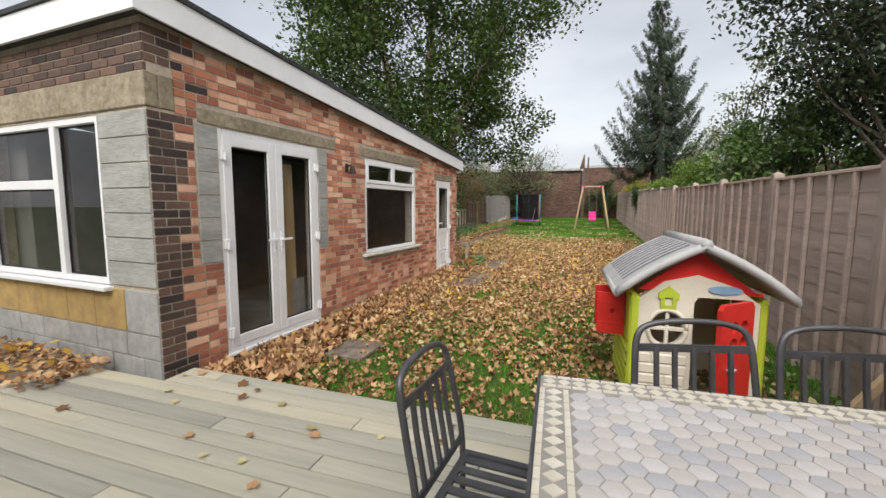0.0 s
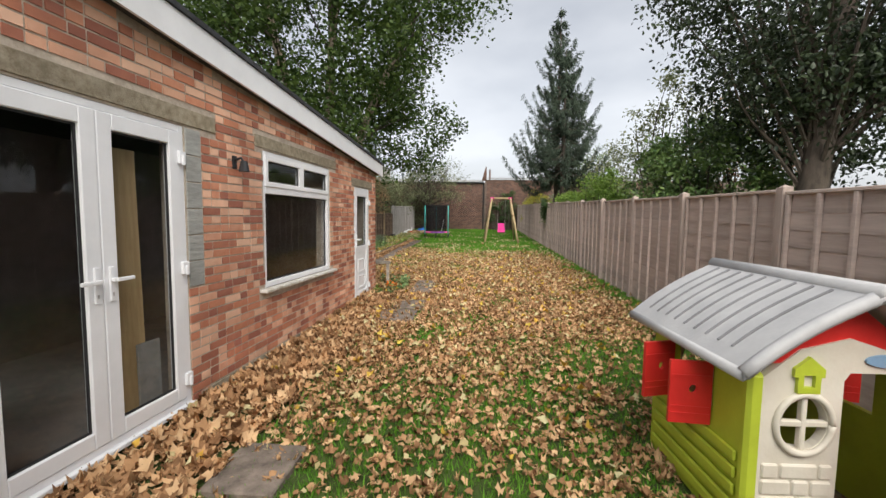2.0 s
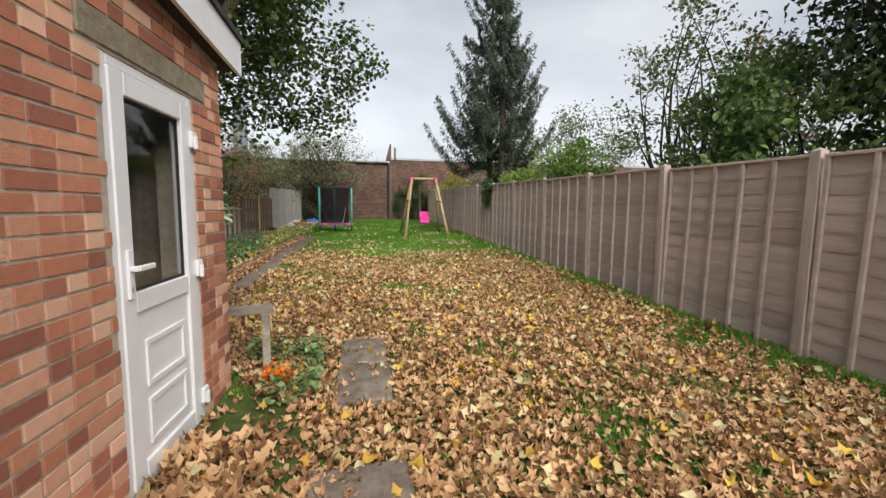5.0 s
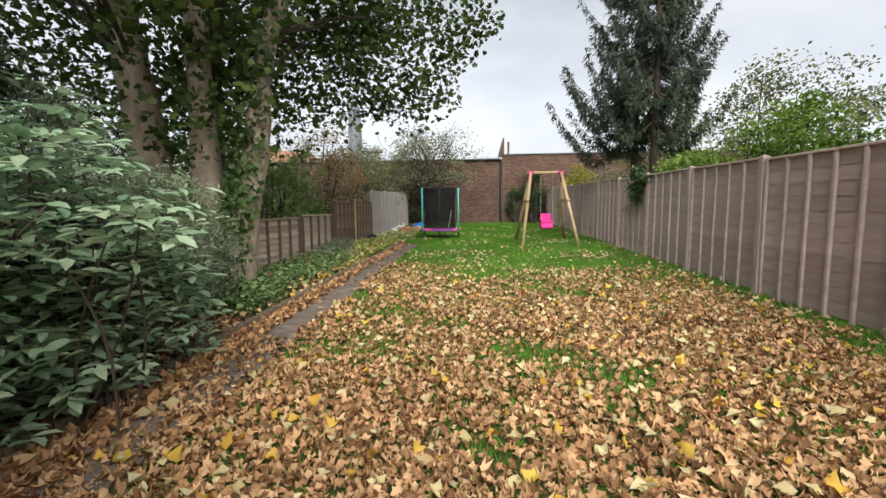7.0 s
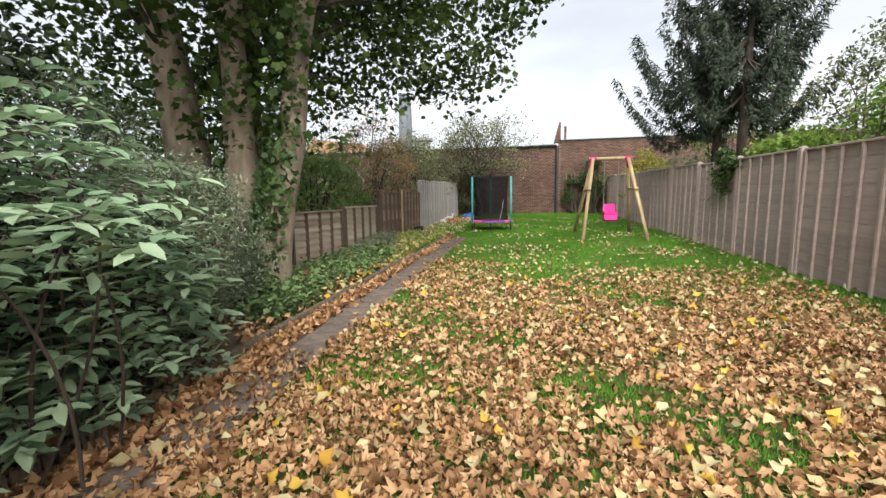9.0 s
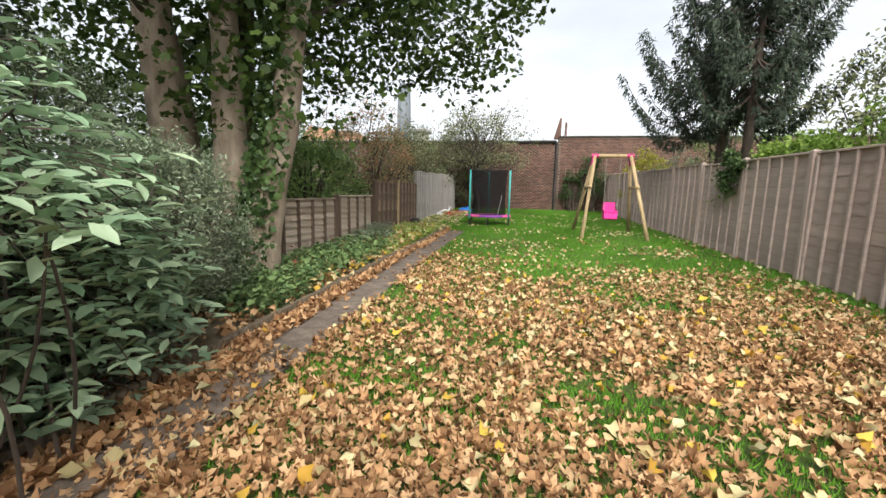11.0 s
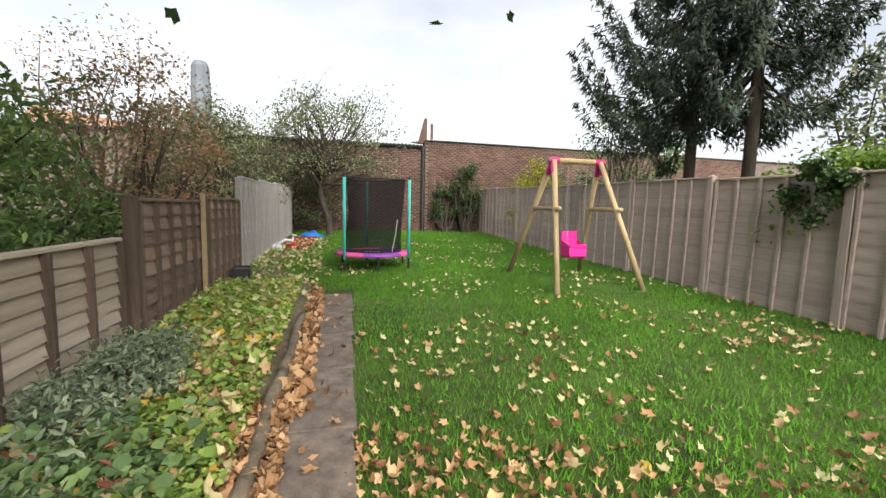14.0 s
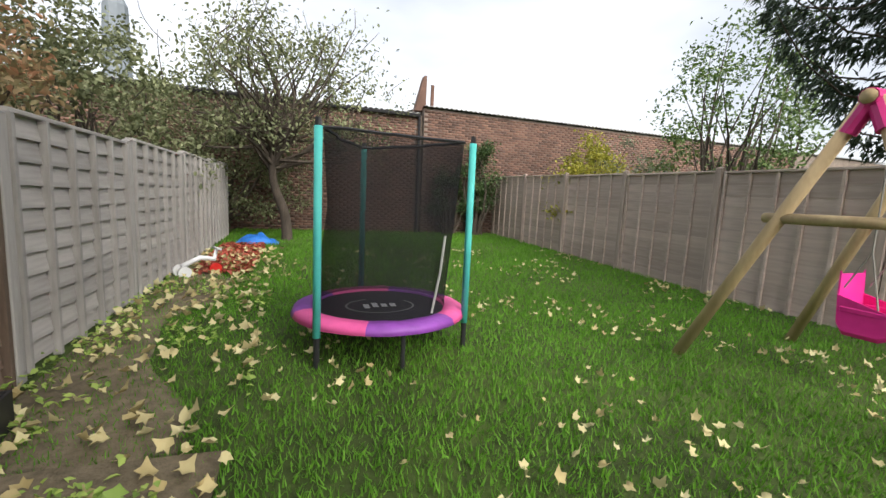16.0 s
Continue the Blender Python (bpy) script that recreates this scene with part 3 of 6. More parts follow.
tube(bm, [(0.11, 2.73, 1.97), (0.11, 2.73, 1.87)], [0.03, 0.05], 10)
part("shade", bm, M_black, lamp)
inner = thing("leaning_board", W @ pose(-0.13, 1.70, -0.06, 0, -1, 0), "tall plywood board leaning inside the glazed door", "board")
part("sheet", boxm(-0.02, 0.0, -0.15, 0.12, 0, 1.98, 0.003), M_ply, inner)
inner = thing("pale_board", W @ pose(-0.10, 1.82, -0.06, 0, -1, 0), "pale board leaning inside the glazed door", "board")
part("sheet", boxm(-0.02, 0.0, -0.10, 0.10, 0, 0.55, 0.003), M_block, inner)
inner = thing("toy_bundle", W @ pose(-1.2, 0.6, -0.06), "pink bundle of toys on the floor inside", "toys")
part("bundle", boxm(-0.3, 0.3, -0.15, 0.2, 0, 0.95, 0.08), M_dpink, inner)


# ---- fences ----
def panel(parent, m, wood, h, w=1.83, battens=5, boards=11, label="", lap=0.011, bwood=None):
    """A lap panel that runs along its own y; its battens face -x."""
    th = part("panel", boxm(-0.05, 0.025, 0, w, h - 0.03, h, 0.004), wood, parent, label)
    th.matrix_basis = m
    step = (h - 0.06) / boards
    me = None
    for k in range(boards):
        if me is None:
            bm = bmesh.new()
            n = 10
            rows = [[], [], [], []]
            for i in range(n + 1):
                y = w * i / n
                wob = (0.01 if lap < 0.02 else 0.013) * noise.noise((y * 3.4, h * 7, 1.3))
                rows[0].append(bm.verts.new((-lap, y, wob)))
                rows[1].append(bm.verts.new((-0.003, y, step + 0.02)))
                rows[2].append(bm.verts.new((0.005, y, step + 0.02)))
                rows[3].append(bm.verts.new((-0.002, y, wob)))
            for i in range(n):
                for a, b in ((0, 1), (1, 2), (2, 3), (3, 0)):
                    bm.faces.new((rows[a][i + 1], rows[a][i], rows[b][i], rows[b][i + 1]))
            first = part("board", bm, wood, th)
            me = first.data
            first.matrix_basis = pose(0, 0, 0.03)
        else:
            piece("board", me, th, pose(0, 0, 0.03 + step * k, 0, 0, 0))
    bat = None
    for k in range(battens):
        y = 0.02 + (w - 0.04) * k / (battens - 1)
        if bat is None:
            f = part("batten", boxm(-0.048 - max(0, lap - 0.012), -0.012, -0.019, 0.019, 0, h - 0.031, 0.003), bwood or wood, th)
            bat = f.data
            f.matrix_basis = pose(0, y, 0)
        else:
            piece("batten", bat, th, pose(0, y, 0, rnd.uniform(-0.4, 0.4)))
    return th


def post(parent, m, wood, h, s=0.1):
    bm = boxm(-s / 2, s / 2, -s / 2, s / 2, -0.1, h - 0.03, 0.006)
    vs = [bm.verts.new(p) for p in ((-s / 2, -s / 2, h - 0.031), (s / 2, -s / 2, h - 0.031), (s / 2, s / 2, h - 0.031), (-s / 2, s / 2, h - 0.031), (0, 0, h))]
    for i in range(4):
        bm.faces.new((vs[i], vs[(i + 1) % 4], vs[4]))
    o = part("post", bm, wood, parent)
    o.matrix_basis = m
    return o


def fx(y):
    return 2.03 + 0.011 * y


BAY = 1.93
longf = thing("garden_fence", pose(0, 0, 0), "long grey-brown timber lap fence with upright battens and posts", "fence")
p0 = panel(longf, pose(fx(-2), -2, float(gz(-2))), M_fence, 1.9, battens=6)
q0 = post(longf, pose(fx(-2.05), -2.05, float(gz(-2))), M_post, 1.95)
for k in range(1, 18):
    y = -2 + BAY * k
    tip = rnd.uniform(-0.6, 0.6)
    copy_thing(p0, pose(fx(y), y, float(gz(y)) + rnd.uniform(-0.01, 0.02), 0.85 + rnd.uniform(-0.2, 0.2), tip, -0.6))
    copy_thing(q0, pose(fx(y - 0.05) - 0.02, y - 0.05, float(gz(y)), 0, tip, 0))
copy_thing(q0, pose(fx(-2 + BAY * 18), -2.05 + BAY * 18, float(gz(32)), 0, 0, 0))
# posts stay upright; left boundary fences: low, middle and tall stretches, seen from their batten side
for y0, n, h, wood, lab, bat in ((13.9, 3, 1.05, M_flow, "low weathered brown lap fence with mossy posts", 5), (19.85, 1, 1.33, M_fbrown, "dark brown lap fence behind a pale batten", 6),
                                 (21.8, 1, 1.33, M_fbrown, "dark brown weathered timber lap fence", 6), (23.74, 4, 1.70, M_fgrey, "tall pale grey timber lap fence", 6)):
    lf = thing("boundary_fence", pose(0, 0, 0), lab, "fence", "boundary fences")
    for k in range(n):
        y = y0 + BAY * k
        xx = -5.5 + 0.012 * (y - 16)
        panel(lf, pose(xx, y + 1.83, float(gz(y + 0.9)) + 0.02, 0, 0, 180), wood, h, battens=bat, boards=9 if h < 1.5 else 11, lap=0.03, bwood=M_gpost_batten_shade if h > 1.5 else M_dbatten)
        post(lf, pose(xx, y - 0.05, float(gz(y))), M_gpost_batten_shade if h > 1.5 else M_dbatten, h + (0.03 if h > 1.5 else 0.08), 0.09)
post(lf, pose(-5.36, 31.5, float(gz(31.5))), M_fgrey, 1.74, 0.09)
b = thing("support_batten", pose(-5.39, 21.6, float(gz(21.6)), 0, 0, 0), "pale sawn timber batten leaning on the fence", "batten")
part("length", boxm(-0.025, 0.025, -0.03, 0.03, 0, 1.42, 0.003), M_softwood, b)

# ---- far brick wall and roofs ----
fw = thing("boundary_wall", pose(0, 0, 0), "tall old soot-stained brick wall under a corrugated roof", "wall", kind="structure")
bm = boxm(-16, -0.1, 33.0, 33.4, 0, 4.15)
box(bm, -0.099, 24, 32.8, 33.4, 0, 4.35)
part("core", bm, M_wmort, fw)


def bricks_far():
    P, S = [], []
    r = np.random.default_rng(3)
    bm = []
    for k in range(55):
        z = 0.4 + 0.075 * k
        x = -11 + (0.11 if k % 2 else 0)
        while x < 17:
            yf = 33.0 if x < -0.3 else 32.8
            if z < (4.05 if x < -0.3 else 4.25) and not (-0.32 < x < -0.1):
                P.append((x + 0.107, yf - 0.003 + r.normal(0, 0.003), z + 0.033))
            x += 0.225
    P = np.array(P)
    v = np.array([(-0.107, 0.01, -0.0325), (0.107, 0.01, -0.0325), (0.107, 0.01, 0.0325), (-0.107, 0.01, 0.0325), (-0.104, -0.008, -0.03), (0.104, -0.008, -0.03), (0.104, -0.008, 0.03), (-0.104, -0.008, 0.03)])
    f = [(4, 5, 6, 7), (0, 1, 5, 4), (1, 2, 6, 5), (2, 3, 7, 6), (3, 0, 4, 7)]
    o = scatter_mesh("brickwork", v, f, P, np.tile(np.eye(3), (len(P), 1, 1)), np.ones(len(P)), M_wall, fw)
    tagged(o, kind="stuff")


bricks_far()


def corrugated(x0, x1, y0, y1, z):
    bm = bmesh.new()
    n = int((x1 - x0) / 0.04)
    rows = []
    for yy, dz in ((y0, 0), (y1, 0.5)):
        for t in (0, 0.012):
            rows.append([bm.verts.new((x0 + 0.04 * i, yy, z + dz + t + 0.022 * math.sin(i * 1.57))) for i in range(n)])
    for i in range(n - 1):
        bm.faces.new((rows[1][i], rows[1][i + 1], rows[3][i + 1], rows[3][i]))
        bm.faces.new((rows[0][i], rows[0][i + 1], rows[1][i + 1], rows[1][i]))
    return bm


part("corrugated_roof", corrugated(-16, -0.15, 32.86, 37, 4.19), M_corr, fw, "grey corrugated cement roof")
part("corrugated_roof", corrugated(-0.1, 24, 32.68, 37, 4.39), M_corr, fw, "grey corrugated cement roof")
bm = tubem([(-16, 32.9, 4.13), (-0.2, 32.9, 4.13)], 0.05, 6)
part("gutter", bm, M_black, fw)
part("downpipe", tubem([(-0.22, 32.9, 4.1), (-0.22, 32.9, 0.3)], 0.04, 8), M_black, fw)
bm = bmesh.new()
a = [bm.verts.new(p) for p in ((-0.35, 33.0, 4.3), (0.0, 33.0, 4.3), (0.0, 33.0, 5.35), (-0.08, 33.0, 5.35))]
c = [bm.verts.new((v.co.x, 33.3, v.co.z)) for v in a]
bm.faces.new(a)
bm.faces.new(c[::-1])
for i in range(4):
    bm.faces.new((a[i], a[(i + 1) % 4], c[(i + 1) % 4], c[i])[::-1])
part("parapet_pier", bm, M_wall, fw, "broken brick gable stub above the roof")
part("vent_pipe", tubem([(0.25, 33.2, 4.3), (0.25, 33.2, 5.15)], 0.06, 8), M_wall, fw)
tower = thing("chimney_tower", pose(-12.2, 46, 0), "tall grey clad chimney behind the rooftops", "chimney")
bm = tubem([(0, 0, 0), (0, 0, 8.8), (0, 0, 10.3), (0, 0, 10.6)], [0.66, 0.58, 0.52, 0.38], 10)
part("shaft", bm, M_tower, tower)
cowl = thing("roof_cowl", pose(-10.6, 46, 0), "short round roof ventilator with flat cap", "ventilator")
part("drum", tubem([(0, 0, 0), (0, 0, 6.5)], 0.55, 14), M_render, cowl)
part("cap", tubem([(0, 0, 6.5), (0, 0, 6.7), (0, 0, 6.85)], [0.9, 0.9, 0.3], 14), M_corr, cowl)
for x, h in ((-8.7, 6.0), (-7.6, 6.4), (-5.6, 6.8)):
    fl = thing("flue_pipe", pose(x, 46, 0), "thin grey flue pipe above the roof", "flue", "roof flues")
    part("pipe", tubem([(0, 0, 0), (0, 0, h)], 0.11, 8), M_tower, fl)
    part("cowl", tubem([(0, 0, h), (0, 0, h + 0.2)], [0.2, 0.16], 8), M_tower, fl)
hs = thing("gabled_house", pose(-17.5, 42, 0), "distant brick house with a pitched roof", "house")
bm = boxm(-2.5, 3, 0, 5, 0, 4.6)
part("wall", bm, M_wall, hs)
bm = bmesh.new()
v = [bm.verts.new(p) for p in ((-2.8, -0.2, 4.6), (-2.8, 5, 4.6), (3.4, 5, 4.6), (3.4, -0.2, 4.6), (-2.8, 2.4, 6.9), (2.0, 2.4, 6.2))]
for q in ((0, 3, 5, 4), (1, 4, 5, 2), (0, 4, 1), (3, 2, 5)):
    bm.faces.new([v[i] for i in q])
part("roof", bm, mat("clay_tile", (0.36, 0.2, 0.12), (0.24, 0.13, 0.08), 0.9, 3, 0.4), hs)
# house behind the camera
tagged(obj("wall_house", boxm(-9, 9, -4.6, -4.2, -0.5, 5.2), M_mortar), "plain rendered rear wall of the house", "wall", kind="structure")
# trellis on the far wall
tr = thing("trellis", pose(0.3, 32.77, 0.75), "dark wooden square trellis fixed to the brick wall", "trellis")
for k in range(7):
    part("slat", boxm(0.2 * k, 0.2 * k + 0.03, -0.02, 0, 0, 2.0), M_fbrown, tr)
for k in range(10):
    part("slat", boxm(0, 1.23, -0.042, -0.022, 0.2 * k, 0.2 * k + 0.03), M_fbrown, tr)

# ---- deck ----
DZ = -0.06
deck = thing("deck", pose(0, 0, 0), "weathered grey-brown timber decking boards", "decking", kind="structure")
# near-black colour on the frame paints the shade in the gaps between boards
part("deck_frame_gap_shade", boxm(-9, 2.0, -4.1, 2.3, -0.40, DZ - 0.05), M_felt_gap_shade, deck)
dk = {}
for r in range(46):
    y1 = 2.68 - 0.148 * r
    x = -9.0 if y1 < 2.46 else -3.30
    cut = x + (0.9 * ((r * 7) % 5)) + 0.4
    while x < 1.95:
        xe = min(cut, 1.98)
        if xe - x > 0.1:
            L = round(xe - x, 2)
            if y1 < 2.46 or x >= -3.31:
                if L not in dk:
                    o = part("board", boxm(0, L - 0.008, -0.138, 0, -0.028, 0, 0.003), M_deck, deck)
                    dk[L] = o.data
                    o.matrix_basis = pose(x, y1, DZ)
                else:
                    piece("board", dk[L], deck, pose(x, y1, DZ + rnd.uniform(-0.001, 0.001)))
        x = xe
        cut += 3.6

# ---- patio table and chairs ----
TZ = DZ + 0.73
tab = thing("patio_table", pose(0.82, 1.16, DZ, 0, 0, 3.5), "mosaic-topped outdoor table with dark steel frame", "table")
TX, TY = 0.93, 0.70
top = part("tabletop", boxm(-TX, TX, -TY, TY, 0.69, 0.727, 0.004), M_grout, tab, "slate mosaic tabletop with cream tile border")
bm = bmesh.new()
for a in ((-TX - 0.012, -TX - 0.001, -TY - 0.012, TY + 0.012), (TX + 0.001, TX + 0.012, -TY - 0.012, TY + 0.012), (-TX - 0.001, TX + 0.001, -TY - 0.012, -TY - 0.001), (-TX - 0.001, TX + 0.001, TY + 0.001, TY + 0.012)):
    box(bm, *a, 0.67, 0.728)
part("edge_trim", bm, M_grim, tab)
for sx in (-1, 1):
    for sy in (-1, 1):
        part("leg", tubem([(sx * (TX - 0.06), sy * (TY - 0.06), 0), (sx * (TX - 0.06), sy * (TY - 0.06), 0.69)], 0.022, 10), M_grim, tab)


def poly_tile(pts, h=0.004):
    bm = bmesh.new()
    lo = [bm.verts.new((x, y, 0)) for x, y in pts]
    hi = [bm.verts.new((x * 0.96, y * 0.96, h)) for x, y in pts]
    bm.faces.new(hi)
    for i in range(len(pts)):
        j = (i + 1) % len(pts)
        bm.faces.new((lo[i], lo[j], hi[j], hi[i]))
    return bm


hexr = 0.041
hx = [(hexr * 0.96 * math.cos(radians(60 * k)), hexr * 0.96 * math.sin(radians(60 * k))) for k in range(6)]
hexme = None
count = 0
i = 0
xx = -TX + 0.155
while xx < TX - 0.14:
    yy = -TY + 0.15 + (hexr * 0.866 if i % 2 else 0)
    while yy < TY - 0.14:
        M = pose(xx, yy, 0.727, rnd.uniform(-0.3, 0.3), rnd.uniform(-0.3, 0.3), 0)
        if hexme is None:
            o = part("tile", poly_tile(hx), M_tile, top)
            hexme = o.data
            o.matrix_basis = M
        else:
            piece("tile", hexme, top, M)
        yy += hexr * 1.732
    xx += hexr * 1.5
    i += 1
rec = None
dia = None


def border_run(x0, x1, y, alongx):
    global rec, dia
    n = int((x1 - x0) / 0.058)
    for k in range(n):
        t = x0 + (k + 0.5) * (x1 - x0) / n
        for off, kind in ((0.012, "r"), (0.058, "d"), (0.104, "r")):
            yy = y - off * (1 if y > 0 else -1)
            M = pose(t, yy, 0.727) if alongx else pose(yy, t, 0.727, 0, 0, 90)
            if kind == "r":
                if rec is None:
                    o = part("border_tile", poly_tile([(-0.027, -0.010), (0.027, -0.010), (0.027, 0.010), (-0.027, 0.010)]), M_ctile, top)
                    rec = o.data
                    o.matrix_basis = M
                else:
                    piece("border_tile", rec, top, M)
            else:
                if dia is None:
                    o = part("border_tile", poly_tile([(-0.027, 0), (0, -0.032), (0.027, 0), (0, 0.032)], 0.0035), M_ctile, top)
                    dia = o.data
                    o.matrix_basis = M
                else:
                    piece("border_tile", dia, top, M)


border_run(-TX + 0.01, TX - 0.01, TY, True)
border_run(-TY + 0.13, TY - 0.13, -TX, False)
border_run(-TY + 0.13, TY - 0.13, TX, False)
border_run(-TX + 0.01, TX - 0.01, -TY, True)


def chair(m, label):
    """Seat centre at the origin on the deck; the back is at +y."""
    c = thing("patio_chair", m, label, "chair", "chairs round the patio table")
    path = smoothpath([(-0.23, 0.20, 0.0), (-0.23, 0.20, 0.42), (-0.225, 0.24, 0.66), (-0.21, 0.275, 0.83), (-0.15, 0.29, 0.885), (0, 0.295, 0.90), (0.15, 0.29, 0.885), (0.21, 0.275, 0.83), (0.225, 0.24, 0.66), (0.23, 0.20, 0.42), (0.23, 0.20, 0.0)], 4)
    part("back_frame", tubem(path, 0.014, 8), M_grim, c, smooth=True)
    for z, y in ((0.78, 0.262), (0.44, 0.207)):
        part("back_rail", boxm(-0.215, 0.215, y - 0.005, y + 0.005, z - 0.018, z + 0.018), M_grim, c)
    for k in range(5):
        x = -0.14 + 0.07 * k
        bm = bmesh.new()
        tube(bm, [(x, 0.262, 0.78), (x, 0.245, 0.65), (x, 0.207, 0.44)], 0.012, 4)
        part("back_slat", bm, M_grim, c)
    for x in (-0.22, 0.22):
        part("leg", tubem([(x, -0.2, 0), (x, -0.21, 0.375)], 0.013, 8), M_grim, c)
    bm = bmesh.new()
    for q in ((-0.235, 0.235, -0.235, -0.2), (-0.235, 0.235, 0.16, 0.19), (-0.235, -0.205, -0.2, 0.16), (0.205, 0.235, -0.2, 0.16)):
        box(bm, *q, 0.37, 0.388)
    part("seat_frame", bm, M_grim, c)
    for k in range(6):
        x = -0.17 + 0.068 * k
        part("seat_slat", boxm(x - 0.018, x + 0.018, -0.2, 0.16, 0.376, 0.387), M_grim, c)
    return c


ch = chair(pose(-0.29, 1.43, DZ, 0, 0, 86), "grey steel slat-back garden chair beside the table")
copy_thing(ch, pose(0.59, 1.92, DZ, 0, 0, 15) @ Matrix.Diagonal((1.22, 1, 1.03, 1)))
copy_thing(ch, pose(1.20, 2.02, DZ, 0, 0, 12) @ Matrix.Diagonal((1.22, 1, 1.03, 1)))

# ---- playhouse ----
# dark grey that stands in for the shade inside the moulded roof grooves
M_groove_shade = mat("groove_shade_grey", (0.22, 0.22, 0.23), None, 0.6, 5, 0)
ph = thing("playhouse", pose(0.81, 3.9, float(gz(4)) + 0.02, 0, 0, 2) @ Matrix.Diagonal((0.87, 0.95, 0.98, 1)), "plastic playhouse with cream front, lime sides and grey roof", "playhouse")
PW, PD, PH = 0.52, 0.50, 0.93  # half width, half depth, eave height


def ringpts(cx, cz, rx, rz, n=24):
    return [(cx + rx * math.cos(2 * math.pi * k / n), cz + rz * math.sin(2 * math.pi * k / n)) for k in range(n)]


gable = [(-PW + 0.07, 0), (-0.03, 0), (-0.03, 0.04), (0.40, 0.04), (0.40, 0), (PW - 0.06, 0), (PW - 0.06, PH - 0.04), (0.28, PH + 0.08), (0, PH + 0.16), (-0.26, PH + 0.10), (-PW + 0.07, PH - 0.04)]
win = ringpts(-0.22, 0.66, 0.13, 0.13)
doorhole = [(-0.02, 0.05), (0.39, 0.05), (0.39, 0.88), (0.36, 0.92), (0.01, 0.92), (-0.02, 0.88)]
fr = part("front_panel", poly_plate([(x, z) for x, z in gable if True], [win, doorhole], -PD, -PD + 0.05), M_cream, ph, "cream plastic front with moulded bricks")
bm = bmesh.new()
box(bm, -0.235, -0.205, -PD - 0.006, -PD + 0.03, 0.53, 0.79, 0.005)
box(bm, -0.35, -0.09, -PD - 0.004, -PD + 0.028, 0.645, 0.675, 0.005)
part("window_cross", bm, M_cream, fr)
bm = tubem([(x, -PD - 0.006, z) for x, z in ringpts(-0.22, 0.66, 0.15, 0.15, 28)] + [(-0.07, -PD - 0.006, 0.66)], 0.018, 6)
part("window_ring", bm, M_cream, fr, smooth=True)
for r in range(5):
    x = -0.43
    k = 0
    while x < -0.07:
        L = (0.17, 0.10, 0.21)[(k + r) % 3]
        e = min(x + L, -0.04)
        if e - x > 0.03:
            part("moulded_brick", boxm(x, e - 0.012, -PD - 0.012, -PD + 0.01, 0.04 + 0.085 * r, 0.115 + 0.085 * r, 0.008), M_cream, fr)
        x = e
        k += 1
part("gable", poly_plate([(-0.46, PH + 0.03), (0.46, PH + 0.02), (0.0, PH + 0.345)], [], -PD + 0.012, -PD + 0.04), M_red, ph, "red plastic gable")
bm = poly_plate([(-0.16, 0.90), (-0.14, 0.90), (-0.14, 0.94), (-0.22, 1.0), (-0.30, 0.94), (-0.30, 0.90), (-0.28, 0.90), (-0.28, 0.82), (-0.16, 0.82)], [[(-0.25, 0.85), (-0.19, 0.85), (-0.19, 0.91), (-0.25, 0.91)]], -PD - 0.02, -PD)
part("birdhouse_badge", bm, M_lime_pl, fr, "lime plastic birdhouse badge")
part("name_plate", poly_plate(ringpts(0.20, 0.985, 0.125, 0.032), [], -PD - 0.012, -PD), M_blue, fr, "pale blue oval name plate")
bm = poly_plate([(0, 0), (0.40, 0), (0.40, 0.85), (0.37, 0.89), (0.03, 0.89), (0, 0.85)], [ringpts(0.12, 0.72, 0.045, 0.045, 14), ringpts(0.24, 0.72, 0.045, 0.045, 14), ringpts(0.12, 0.60, 0.045, 0.045, 14), ringpts(0.24, 0.60, 0.045, 0.045, 14)], -0.02, 0.02)
dr = part("door", bm, M_red, ph, "red plastic door standing open")
dr.matrix_basis = pose(0.40, -PD - 0.01, 0.03, 0, 0, -142)
bm = tubem([(0.30, -0.022, 0.42), (0.30, -0.05, 0.42), (0.24, -0.05, 0.42)], 0.012, 6)
tube(bm, [(0.30, 0.022, 0.42), (0.30, 0.05, 0.42), (0.24, 0.05, 0.42)], 0.012, 6)
part("handle", bm, M_groof, dr)
for s in (-1, 1):
    bm = bmesh.new()
    outer = [(-PD, 0), (PD, 0), (PD, PH), (-PD, PH)]
    hole = [(-0.20, 0.58), (0.22, 0.58), (0.22, 0.86), (-0.20, 0.86)]
    bm = poly_plate(outer, [hole], -0.02, 0.02)
    o = part("side_panel", bm, M_lime_pl, ph, "lime green plastic side panel")
    o.matrix_basis = pose(s * (PW - 0.03), 0, 0, 0, 0, 90)
    for k in range(5):
        part("moulded_rib", boxm(-PD + 0.06, PD - 0.06, s * -0.032 - 0.008, s * -0.032 + 0.014, 0.06 + 0.09 * k, 0.12 + 0.09 * k, 0.008), M_lime_pl, o)
    for e in ((-0.20, 0.22) if s < 0 else (0.22,)):
        bm = poly_plate([(0, 0), (0.25, 0), (0.25, 0.36), (0, 0.36)], [ringpts(0.11, 0.2, 0.025, 0.025, 10)], -0.012, 0.012)
        for zz in (0.05, 0.09, 0.27):
            box(bm, 0.01, 0.24, -0.017, 0.017, zz, zz + 0.012)
        sh = part("shutter", bm, M_red, ph, "red plastic shutter folded open")
        ang = (180 - 6 if s < 0 else 6) if e < 0 else (180 + 14 if s < 0 else -14)
        sh.matrix_basis = pose(s * (PW), e, 0.50, 0, 0, ang)
